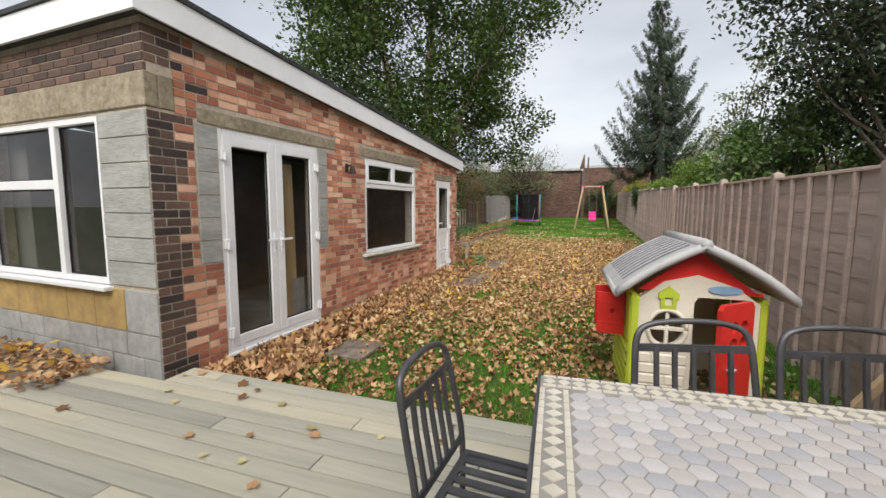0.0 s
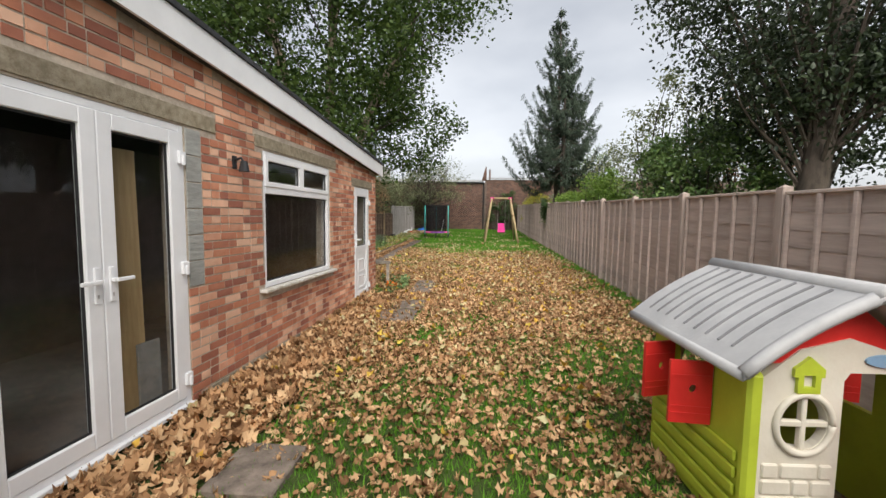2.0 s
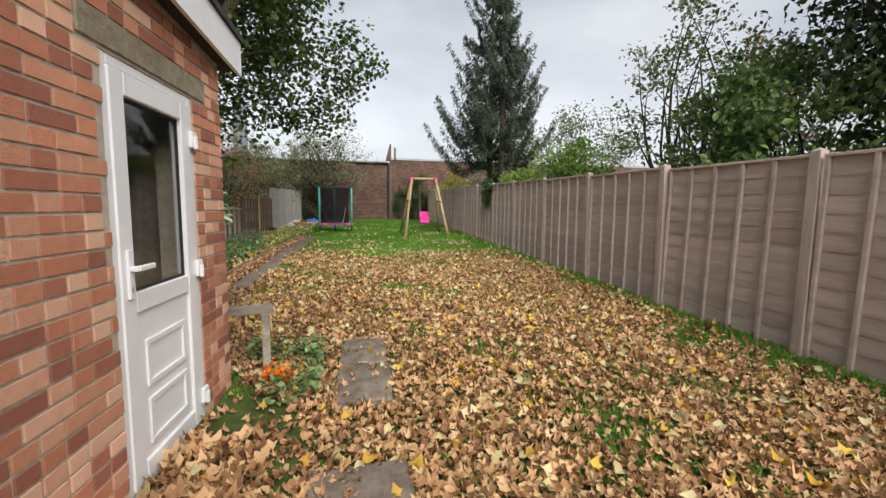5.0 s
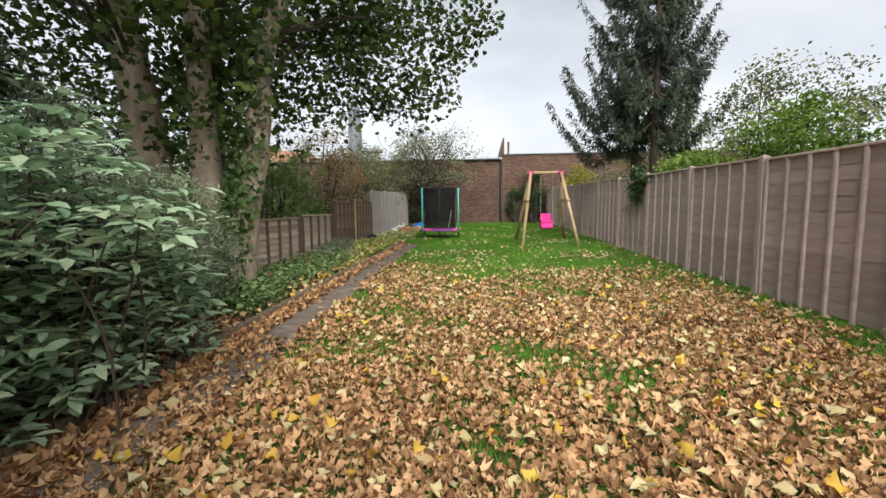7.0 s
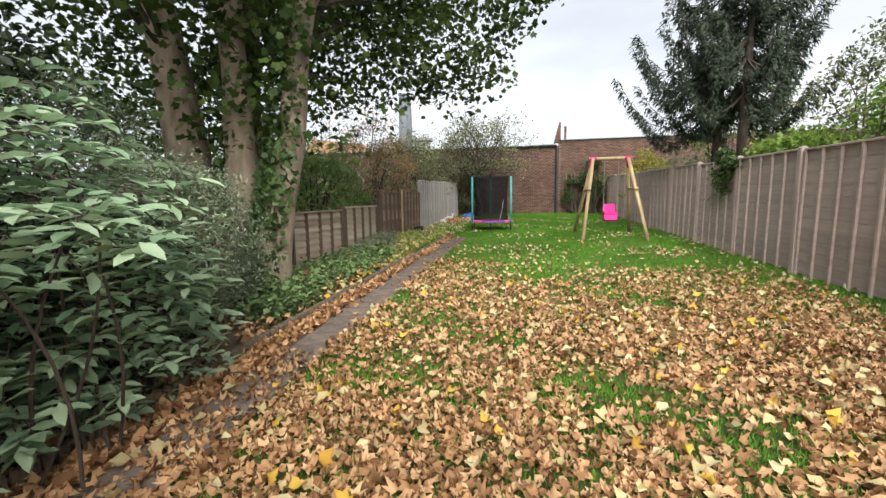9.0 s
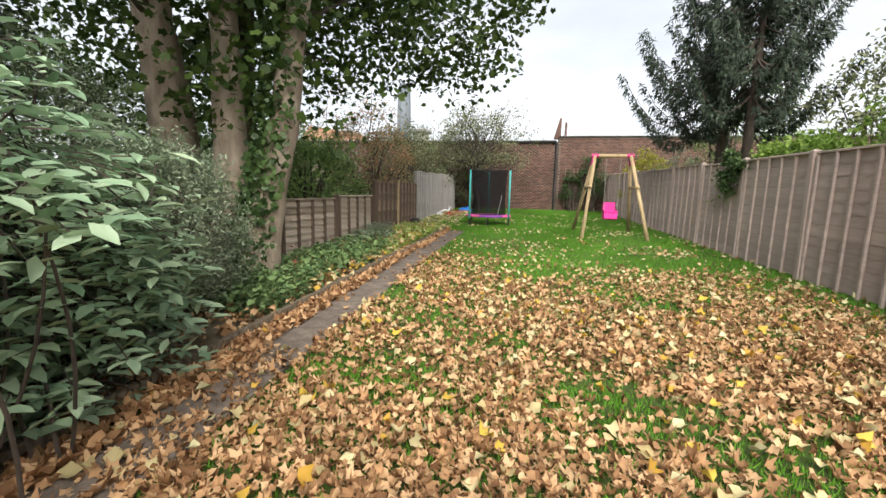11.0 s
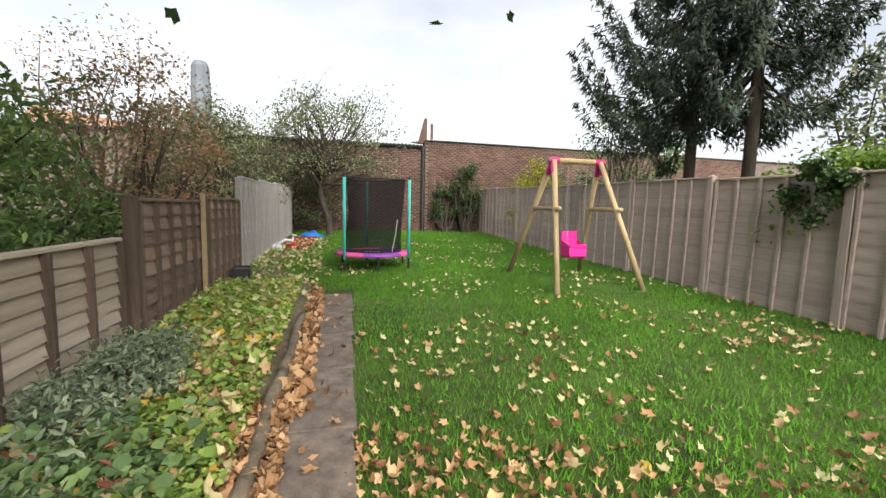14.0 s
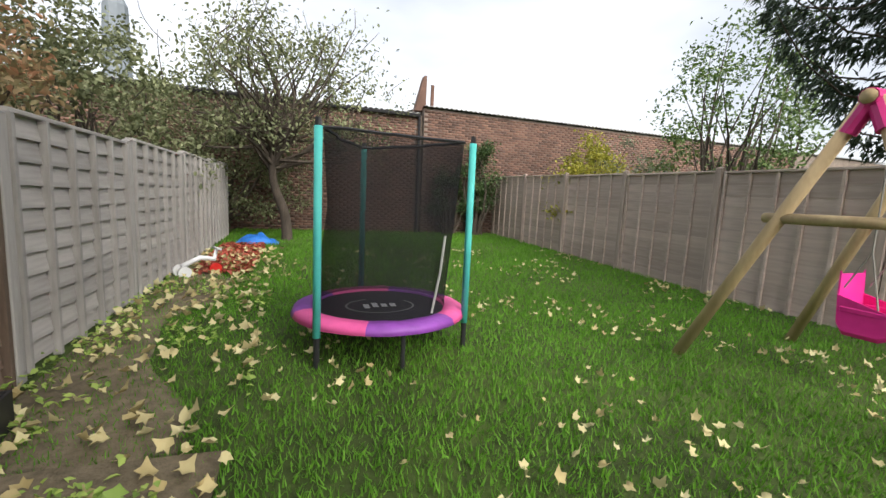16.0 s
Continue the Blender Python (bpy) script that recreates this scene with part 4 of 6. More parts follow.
part("corner_post", boxm(-PW - 0.005, -PW + 0.085, -PD - 0.006, -PD + 0.06, 0, PH - 0.02, 0.02), M_lime_pl, ph)
part("corner_post", boxm(PW - 0.075, PW + 0.005, -PD - 0.006, -PD + 0.06, 0, PH - 0.02, 0.02), M_lime_pl, ph)
part("back_panel", poly_plate([(-PW + 0.02, 0), (PW - 0.02, 0), (PW - 0.02, PH), (0, PH + 0.26), (-PW + 0.02, PH)], [ringpts(-0.2, 0.66, 0.12, 0.12)], PD - 0.05, PD), M_cream, ph)
part("floor_tray", boxm(-PW + 0.03, PW - 0.03, -PD + 0.05, PD - 0.05, 0.005, 0.03), M_soil, ph)
for s in (-1, 1):
    bm = bmesh.new()
    n = 10
    prof = []
    for i in range(n + 1):
        t = i / n
        prof.append((s * t * (PW + 0.13), PH + 0.36 - 0.34 * t - 0.05 * math.sin(math.pi * t) * -0.4 - 0.03 * t ** 4))
    rows = [[bm.verts.new((x, yy, z + dz)) for x, z in prof] for yy, dz in ((-PD - 0.13, 0.0), (-PD - 0.12, 0.05), (PD + 0.12, 0.05), (PD + 0.13, 0.0))]
    for a, b2 in ((0, 1), (1, 2), (2, 3), (3, 0)):
        for i in range(n):
            bm.faces.new((rows[a][i], rows[a][i + 1], rows[b2][i + 1], rows[b2][i]))
    bm.faces.new([r[n] for r in rows])
    bmesh.ops.recalc_face_normals(bm, faces=bm.faces)
    rf = part("roof_slope", bm, M_groof, ph, "grey moulded plastic roof")
    # thin raised strips, coloured dark to paint the shade of the grooves
    for k in range(9):
        yy = -PD + 0.06 + 0.113 * k
        tube_pts = [(x, yy, z + 0.052) for x, z in prof[1:-1]]
        part("groove_shade_strip", tubem(tube_pts, 0.009, 5), M_groove_shade, rf)
    part("eave_roll", tubem([(x, -PD - 0.12, z + 0.028) for x, z in prof], 0.034, 8), M_groof, rf, smooth=True)
    part("eave_roll", tubem([(prof[-1][0], -PD - 0.12, prof[-1][1] + 0.02), (prof[-1][0], PD + 0.12, prof[-1][1] + 0.02)], 0.03, 8), M_groof, rf, smooth=True)
part("ridge_cap", tubem([(0, -PD - 0.15, PH + 0.40), (0, PD + 0.13, PH + 0.40)], 0.045, 8), M_groof, ph, smooth=True)
for k, (x, y) in enumerate(((1.72, 3.35), (1.85, 2.95))):
    st = thing("timber_prop", pose(x - 0.15, y, float(gz(3)), 0, 38 - 4 * k, 10), "sawn softwood prop leaning against the fence", "timber", "leaning props")
    part("length", boxm(-0.03, 0.03, -0.02, 0.02, 0, 1.05, 0.003), M_softwood, st)

# ---- swing ----
sw = thing("garden_swing", pose(0.42, 22.2, 0), "round timber A-frame swing with pink toddler seat", "swing")
g0 = float(gz(22))
for s in (-1, 1):
    tx = s * 0.46
    fz = g0 - 0.03
    part("pole", tubem([(s * 0.80, -0.92, fz), (tx, -0.03, 2.44)], 0.048, 10), M_pole, sw, smooth=True)
    part("pole", tubem([(s * 0.80, 1.0, fz), (tx, 0.03, 2.44)], 0.048, 10), M_pole, sw, smooth=True)
    t = 0.62
    yy = 0.98 - 0.95 * t
    part("cross_bar", tubem([(s * (0.80 - 0.34 * t), -yy - 0.12, fz + (2.44 - fz) * t), (s * (0.80 - 0.34 * t), yy + 0.12, fz + (2.44 - fz) * t)], 0.04, 10), M_pole, sw, smooth=True)
    bm = tubem([(tx - s * 0.10, 0, 2.45), (tx + s * 0.08, 0, 2.45)], 0.058, 10)
    for q in (-1, 1):
        tube(bm, [(tx, q * 0.0, 2.46), (tx + s * 0.04, q * 0.105, 2.22)], 0.055, 10)
    part("joint", bm, M_dpink, sw, "pink plastic corner joint")
part("top_beam", tubem([(-0.55, 0, 2.45), (0.55, 0, 2.45)], 0.05, 10), M_pole, sw, smooth=True)
bm = bmesh.new()
prof = [(-0.16, 0.20), (-0.18, 0.02), (-0.12, -0.02), (0.12, -0.02), (0.17, 0.06), (0.19, 0.30), (0.20, 0.52)]
cols = []
for x in (-0.2, -0.185, 0.185, 0.2):
    k = 0.0 if abs(x) > 0.19 else -0.0
    cols.append([bm.verts.new((x * (1 - 0.15 * max(0, z)), y, z + (0.0 if abs(x) < 0.19 else 0.03))) for y, z in prof])
for a, b2 in zip(cols, cols[1:]):
    for i in range(len(prof) - 1):
        bm.faces.new((a[i], b2[i], b2[i + 1], a[i + 1]))
for c in (cols[0], cols[-1]):
    bm.faces.new([c[i] for i in (0, 1, 2, 3, 4, 5)])
seat = part("seat", bm, M_pink, sw, "bright pink plastic toddler bucket seat")
seat.matrix_basis = pose(0.04, 0.02, 0.76) @ Matrix.Diagonal((0.85, 0.85, 0.85, 1))
sm = seat.modifiers.new("thick", "SOLIDIFY")
sm.thickness = 0.014
part("front_bar", boxm(-0.2, 0.2, -0.19, -0.15, 0.18, 0.26, 0.012), M_pink, seat)
for s in (-1, 1):
    part("armrest", boxm(s * 0.195 - 0.015, s * 0.195 + 0.015, -0.16, 0.17, 0.18, 0.23, 0.008), M_pink, seat)
    part("rope", tubem([(s * 0.195, -0.1, 0.22), (s * 0.21, 0.0, 0.75)], 0.008, 5), M_string, seat)
    part("rope", tubem([(s * 0.195, 0.16, 0.4), (s * 0.21, 0.0, 0.75), (s * 0.22, 0, 1.99)], 0.008, 5), M_string, seat)

# ---- trampoline ----
tz = float(gz(24.4))
tp = thing("trampoline", pose(-3.0, 24.05, tz) @ Matrix.Diagonal((1.0, 0.98, 0.99, 1)), "small round trampoline with black net and turquoise poles", "trampoline")
R = 0.72
ring = [(R * math.cos(2 * math.pi * k / 40), R * math.sin(2 * math.pi * k / 40), 0.30) for k in range(41)]
part("frame_ring", tubem(ring, 0.022, 6), M_black, tp)
bm = bmesh.new()
c = bm.verts.new((0, 0, 0.295))
rr = [bm.verts.new((0.59 * math.cos(2 * math.pi * k / 40), 0.59 * math.sin(2 * math.pi * k / 40), 0.31)) for k in range(40)]
for k in range(40):
    bm.faces.new((c, rr[k], rr[(k + 1) % 40]))
jm = part("jump_mat", bm, M_mat, tp, "black woven jumping mat")
bm = bmesh.new()
for k in range(24):
    a, b2 = 1.9 + 5.0 * k / 24, 1.9 + 5.0 * (k + 1) / 24
    q = [bm.verts.new((r_ * 1.25 * math.cos(t), r_ * math.sin(t), 0.312)) for r_, t in ((0.235, a), (0.25, a), (0.25, b2), (0.235, b2))]
    bm.faces.new(q)
part("printed_arc", bm, M_block, jm)
for k in range(4):
    part("printed_mark", boxm(-0.15 + 0.08 * k, -0.10 + 0.08 * k, -0.05 - 0.03 * (k == 0), 0.05 + 0.04 * (k == 1), 0.310, 0.3125), M_upvc, jm)
for j in range(6):
    bm = bmesh.new()
    a0, a1 = math.pi / 3 * j + 0.2, math.pi / 3 * (j + 1) + 0.2
    prof = [(0.57, 0.315), (0.60, 0.345), (0.68, 0.345), (0.745, 0.325), (0.765, 0.275), (0.74, 0.27)]
    rows = []
    for i in range(9):
        a = a0 + (a1 - a0) * i / 8
        rows.append([bm.verts.new((r_ * math.cos(a), r_ * math.sin(a), z + 0.006 * noise.noise((a * 4, r_ * 9, 0)))) for r_, z in prof])
    for p, q in zip(rows, rows[1:]):
        for i in range(len(prof) - 1):
            bm.faces.new((p[i], q[i], q[i + 1], p[i + 1]))
    bmesh.ops.recalc_face_normals(bm, faces=bm.faces)
    part("edge_pad", bm, M_padk if j % 2 else M_padp, tp, "purple padded edge cover" if not j % 2 else "pink padded edge cover", smooth=True)
angs = [math.radians(d) for d in (222, 332, 95)]
tops = []
for a in angs:
    x, y = (R + 0.05) * math.cos(a), (R + 0.05) * math.sin(a)
    part("foam_pole", tubem([(x, y, 0.22), (x, y, 1.78)], 0.03, 10), M_teal, tp, "turquoise foam-covered pole", smooth=True)
    part("pole_cap", tubem([(x, y, 1.78), (x, y, 1.84)], [0.026, 0.02], 8), M_black, tp)
    part("leg", tubem([(x, y, -0.02), (x, y, 0.22)], 0.024, 8), M_black, tp)
    x2, y2 = R * math.cos(a + 0.9), R * math.sin(a + 0.9)
    part("leg", tubem([(x2, y2, -0.02), (x2, y2, 0.3)], 0.018, 8), M_black, tp)
    tops.append((x, y))
bm = bmesh.new()
n = 36
cols = []
for k in range(n):
    a = 2 * math.pi * k / n
    # between the poles the net pulls in at the top
    dmin = min(abs((a - p + math.pi) % (2 * math.pi) - math.pi) for p in angs)
    rt = (R + 0.02) * math.cos(math.pi / 3) / max(math.cos(math.pi / 3), math.cos(max(0, math.pi / 3 - dmin)))
    rt = max(rt, 0.40)
    col = []
    for i in range(9):
        t = i / 8
        r_ = 0.58 * (1 - t) + rt * t
        col.append(bm.verts.new((r_ * math.cos(a), r_ * math.sin(a), 0.34 + 1.44 * t)))
    cols.append(col)
for k in range(n):
    p, q = cols[k], cols[(k + 1) % n]
    for i in range(8):
        bm.faces.new((p[i], q[i], q[i + 1], p[i + 1]))
net = part("safety_net", bm, M_net, tp, "see-through black safety net", smooth=True)
hem = []
for k in range(n + 1):
    a = 2 * math.pi * (k % n) / n
    dmin = min(abs((a - p + math.pi) % (2 * math.pi) - math.pi) for p in angs)
    rt = max((R + 0.02) * math.cos(math.pi / 3) / max(math.cos(math.pi / 3), math.cos(max(0, math.pi / 3 - dmin))), 0.40)
    hem.append((rt * math.cos(a), rt * math.sin(a), 1.785))
part("net_hem", tubem(hem, 0.014, 5), M_black, net)
part("door_zip", tubem([(0.33, -0.50, 0.36), (0.40, -0.47, 0.7), (0.44, -0.44, 1.0)], 0.01, 5), M_block, net, "pale zip of the net door")

# ---- sawhorse, path, edging ----
sh = thing("sawhorse", pose(-2.88, 10.05, float(gz(10)) - 0.03, 0, 0, 12), "weathered grey wooden trestle by the wall", "trestle")
part("top_beam", boxm(-0.45, 0.16, -0.05, 0.05, 0.50, 0.56, 0.004), M_timber, sh)
for x in (-0.38, 0.10):
    for s in (-1, 1):
        part("leg", box(bmesh.new(), -0.03, 0.03, -0.02, 0.02, 0, 0.56, 0.003, m=pose(x, s * 0.20, 0, s * 19, 0, 0)), M_timber, sh)
    part("gusset", boxm(x + 0.03, x + 0.045, -0.09, 0.09, 0.36, 0.5, 0.002), M_softwood, sh)
pth = thing("garden_path", pose(0, 0, 0), "narrow worn concrete path along the bed", "path", kind="structure")


def path_x(y):
    return -3.86 + 0.16 * max(0, (y - 17) / 5) - 0.0 * y


yy = 10.9
while yy < 21.2:
    L = 0.9 + rnd.uniform(-0.06, 0.06)
    bm = boxm(-0.24, 0.24, 0, L - 0.012, -0.05, 0.022, 0.008)
    o = part("slab", bm, M_conc, pth)
    o.matrix_basis = pose(path_x(yy), yy, float(gz(yy)) + 0.01, 1.45, rnd.uniform(-0.8, 0.8), rnd.uniform(-0.8, 0.8))
    yy += L
for x, y, w, h in ((-1.98, 9.35, 0.42, 0.62), (-1.96, 10.0, 0.42, 0.6), (-2.0, 8.05, 0.5, 0.6), (-2.1, 7.35, 0.55, 0.62), (-2.3, 3.6, 0.45, 0.5)):
    o = part("slab", boxm(-w / 2, w / 2, -h / 2, h / 2, -0.04, 0.025, 0.008), M_conc, pth)
    o.matrix_basis = pose(x, y + 0.2, float(gz(y)) + 0.03, 1.4, 0, rnd.uniform(-4, 4))
edg = thing("log_edging", pose(0, 0, 0), "half-round log roll edging along the bed", "edging", kind="structure")
me = None
yy = 10.6
while yy < 17.4:
    xx = -4.30 + 0.02 * (yy - 11)
    h = 0.15 + rnd.uniform(-0.012, 0.012)
    M = pose(xx, yy, float(gz(yy)) - 0.03, rnd.uniform(-4, 4), rnd.uniform(-5, 5), rnd.uniform(0, 90))
    if me is None:
        bm = tubem([(0, 0, 0), (0, 0, 0.15), (0, 0, 0.16)], [0.031, 0.031, 0.024], 8)
        o = part("log", bm, M_log, edg)
        me = o.data
        o.matrix_basis = M
    else:
        piece("log", me, edg, M)
    yy += 0.064
for k in range(2):
    y = 17.42 + 1.55 * k
    bm = tubem(smoothpath([(0, 0, 0.05), (0.02, 0.5, 0.06), (-0.01, 1.0, 0.05), (0.01, 1.5, 0.06)], 3), [0.045 + 0.004 * math.sin(2.1 * q + k) for q in range(10)], 8)
    o = part("edging_log", bm, M_log, edg, "long round log laid along the bed", smooth=True)
    o.matrix_basis = pose(-4.15 + 0.03 * k, y, float(gz(y)) + 0.01, 1.4, 0, -1)

# ---- clutter by the grey fence ----
bt = thing("blue_tarpaulin", pose(-4.55, 30.2, float(gz(30.2))), "crumpled blue plastic paddling pool on the grass", "tarpaulin")
bm = bmesh.new()
bmesh.ops.create_grid(bm, x_segments=18, y_segments=14, size=1)
for v in bm.verts:
    r_ = math.hypot(v.co.x, v.co.y)
    z = 0.2 * max(0, 1 - r_ ** 2) + 0.10 * noise.noise(v.co * 2.7) * max(0, 1.3 - r_)
    v.co = Vector((v.co.x * 0.45, v.co.y * 0.3, max(0.012, z)))
part("sheet", bm, M_bluetarp, bt, smooth=True)
br = thing("white_toy_bike", pose(-5.0, 26.9, float(gz(27)), 0, 0, 30) @ Matrix.Diagonal((0.75, 0.75, 0.75, 1)), "white plastic ride-on toy lying by the fence", "toy")
bm = tubem([(-0.3, 0, 0.2), (0, 0, 0.34), (0.25, 0, 0.3), (0.3, 0.02, 0.48)], [0.05, 0.05, 0.05, 0.03], 8)
tube(bm, [(0.3, -0.18, 0.5), (0.3, 0.2, 0.5)], 0.025, 8)
part("frame", bm, M_upvc, br, smooth=True)
for x, y in ((-0.3, -0.14), (-0.3, 0.14), (0.27, 0.0)):
    part("wheel", tubem([(x, y - 0.03, 0.11), (x, y + 0.03, 0.11)], 0.11, 14), M_upvc if y else M_red, br)
pt = thing("planter_box", pose(-5.22, 22.9, float(gz(23)), 0, 0, 8) @ Matrix.Diagonal((0.8, 0.7, 0.8, 1)), "dark grey plastic trough planter by the fence", "planter")
bm = bmesh.new()
for q in ((-0.16, 0.16, -0.3, -0.28), (-0.16, 0.16, 0.28, 0.3), (-0.16, -0.14, -0.28, 0.28), (0.14, 0.16, -0.28, 0.28)):
    box(bm, *q, 0, 0.28)
part("trough", bm, M_black, pt)
part("compost", boxm(-0.14, 0.14, -0.28, 0.28, 0.01, 0.24), M_soil, pt)


# ---- trees and shrubs ----
def limb(bm, a, b, r0, r1, n=6, sag=0.0, bend=0.15, seed=0):
    r = random.Random(seed)
    a, b = Vector(a), Vector(b)
    L = (b - a).length
    pts, rad = [], []
    off = Vector((r.uniform(-1, 1), r.uniform(-1, 1), r.uniform(-0.3, 0.6))) * L * bend
    for i in range(7):
        t = i / 6
        pts.append(a.lerp(b, t) + off * math.sin(math.pi * t) - Vector((0, 0, sag * t * t)))
        rad.append(r0 + (r1 - r0) * t)
    tube(bm, pts, rad, n)


def clumps(c, rad, n, seed, shell=0.45, low=-1.0):
    """Places of leaf clumps in an ellipsoid, denser towards its skin, pushed in and out by noise."""
    g = np.random.default_rng(seed)
    out = []
    while len(out) < n:
        p = g.normal(0, 1, 3)
        p /= np.linalg.norm(p)
        if p[2] < low:
            continue
        q = p * (shell + (1 - shell) * g.random() ** 0.6)
        k = 1 + 0.28 * noise.noise(Vector(p * 2.1 + seed))
        out.append(np.array(c) + q * np.array(rad) * k)
    return np.array(out)


def foliage(name, C, spread, per, leaf, size, material, parent, seed, tilt=0.7, flat=0.7, label=""):
    g = np.random.default_rng(seed)
    n = len(C) * per
    sp = np.repeat(g.uniform(0.6, 1.3, len(C)) * spread, per)
    P = np.repeat(C, per, 0) + np.clip(g.normal(0, 1, (n, 3)), -1.9, 1.9) * np.array((1, 1, flat)) * sp[:, None] * 0.55
    o = scatter_mesh(name, *leaf, P, turns(n, tilt, g), g.uniform(0.6, 1.2, n) * size, material, parent)
    return tagged(o, label)


def bush(name, m_c, rad, n, per, spread, leaf, size, material, label, category, seed, low=-0.5, stems=7, bark=None, tilt=0.7, shell=0.55):
    x, y, z = m_c
    base = float(gz(y))
    th = thing(name, pose(x, y, base), label, category)
    C = clumps((0, 0, z - base), rad, n, seed, shell, low)
    C[:, 2] = np.maximum(C[:, 2], 0.06)
    bm = bmesh.new()
    r = random.Random(seed)
    idx = r.sample(range(n), min(n, stems * 5))
    for k, i in enumerate(idx):
        limb(bm, (r.uniform(-0.2, 0.2), r.uniform(-0.2, 0.2), -0.05), C[i] * np.array((0.96, 0.96, 0.97)), 0.028 + 0.012 * max(rad), 0.006, 5, 0, 0.12, seed + k)
    if stems:
        tagged(part("stemwork", bm, bark or M_dbark, th), kind="stuff")
    foliage("leaves", C, spread, per, leaf, size, material, th, seed + 1, tilt)
    return th


MAPLE, OVAL, SLIM = maple(0.3), oval(0.55), oval(0.34)
ELDER = oval(0.42, 0.06)

# the big sycamore with several stems
syc = thing("sycamore_tree", pose(-5.8, 15.3, float(gz(15.3))), "tall multi-stemmed sycamore with thick grey-brown trunks", "tree")
SC = clumps((-0.6, 1.2, 8.4), (5.4, 5.4, 6.0), 410, 21, 0.5, -0.98)
SC = SC[~(((SC[:, 0] > 2.7) & (SC[:, 2] < 8.0)) | ((SC[:, 0] > 1.2) & (SC[:, 2] < 5.2)))]
STEMS = (
    [(-0.75, 0.0, -0.1), (-0.85, 0.0, 1.2), (-0.95, -0.05, 2.6), (-1.15, -0.1, 4.2), (-1.8, 0.1, 6.5), (-2.6, 0.6, 9.0)],
    [(0.05, -0.2, -0.1), (0.02, -0.1, 1.2), (-0.05, 0.0, 2.6), (-0.1, 0.05, 4.4), (-0.2, 0.5, 7), (0.2, 0.8, 10.5)],
    [(0.55, -0.5, -0.1), (0.62, -0.25, 1.0), (0.72, 0.0, 2.0), (0.82, 0.45, 4.0), (1.5, 1.1, 6.2), (2.4, 2.0, 8.6)],
    [(-0.3, 0.5, -0.1), (-0.35, 0.6, 1.5), (-0.4, 0.8, 3.5), (-0.5, 1.4, 6), (-0.8, 2.2, 10)],
)
for k, (st, r0) in enumerate(zip(STEMS, (0.36, 0.27, 0.25, 0.26))):
    p = smoothpath(st, 6)
    bm = tubem(p, [r0 * (1.25 - 0.25 * min(1, 8 * i / len(p))) * (1 - 0.72 * i / len(p)) * (1 + 0.05 * noise.noise(Vector((i * 0.7, k * 9, 0)))) for i in range(len(p))], 16)
    for v in bm.verts:
        d = noise.noise(v.co * 3.0) * 0.025
        v.co.x += d
        v.co.y += d * 0.7
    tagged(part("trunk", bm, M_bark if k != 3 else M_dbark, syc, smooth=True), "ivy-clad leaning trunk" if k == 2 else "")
r = random.Random(4)
bm = bmesh.new()
for k in range(100):
    i = r.randrange(len(SC))
    st = STEMS[min(range(4), key=lambda q: (Vector(STEMS[q][-2]) - Vector(SC[i])).length)]
    hgt = min(max(SC[i][2] - 1.8, 3.4), st[-1][2])
    sp = smoothpath(st, 6)
    a = min(sp, key=lambda q: abs(q.z - hgt))
    limb(bm, a, SC[i], 0.042, 0.010, 5, 0, 0.1, k)
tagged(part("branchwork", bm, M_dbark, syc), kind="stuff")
foliage("crown", SC, 0.98, 200, MAPLE, 0.15, M_syc, syc, 5, 0.75)
g = np.random.default_rng(8)
drop = np.array([(3.0, 2.2, 3.6), (2.6, 2.6, 3.3), (3.5, 2.3, 4.3), (2.0, 2.9, 3.5), (3.2, 1.5, 4.5), (1.6, 2.6, 4.1), (2.4, 1.8, 3.9), (4.0, 2.6, 4.9), (3.6, 1.6, 5.2), (1.2, 3.4, 3.6), (2.9, 3.2, 3.9)])
foliage("hanging_spray", drop, 0.62, 210, MAPLE, 0.135, M_syc, syc, 15, 0.7)
# ivy on the stems
pts = []
for st, lo, hi, rr, n in ((STEMS[2], 0.1, 5.0, 0.28, 3000), (STEMS[1], 1.0, 4.6, 0.29, 160), (STEMS[3], 0.5, 5.5, 0.3, 1100)):
    sp = [q for q in smoothpath(st, 8)]
    for _ in range(n):
        q = sp[g.integers(0, len(sp) - 1)]
        if lo < q.z < hi:
            a = g.uniform(2.2, 5.6) if st is STEMS[2] else g.uniform(0, 6.28)
            rad = rr * g.uniform(0.9, 1.35)
            pts.append((q.x + rad * math.cos(a), q.y + rad * math.sin(a), q.z + g.uniform(-0.2, 0.2)))
pts = np.array(pts)
ivy = scatter_mesh("ivy", *MAPLE, pts, turns(len(pts), 1.2, g), g.uniform(0.06, 0.13, len(pts)), M_ivy, syc)
tagged(ivy, "dark green climbing ivy")


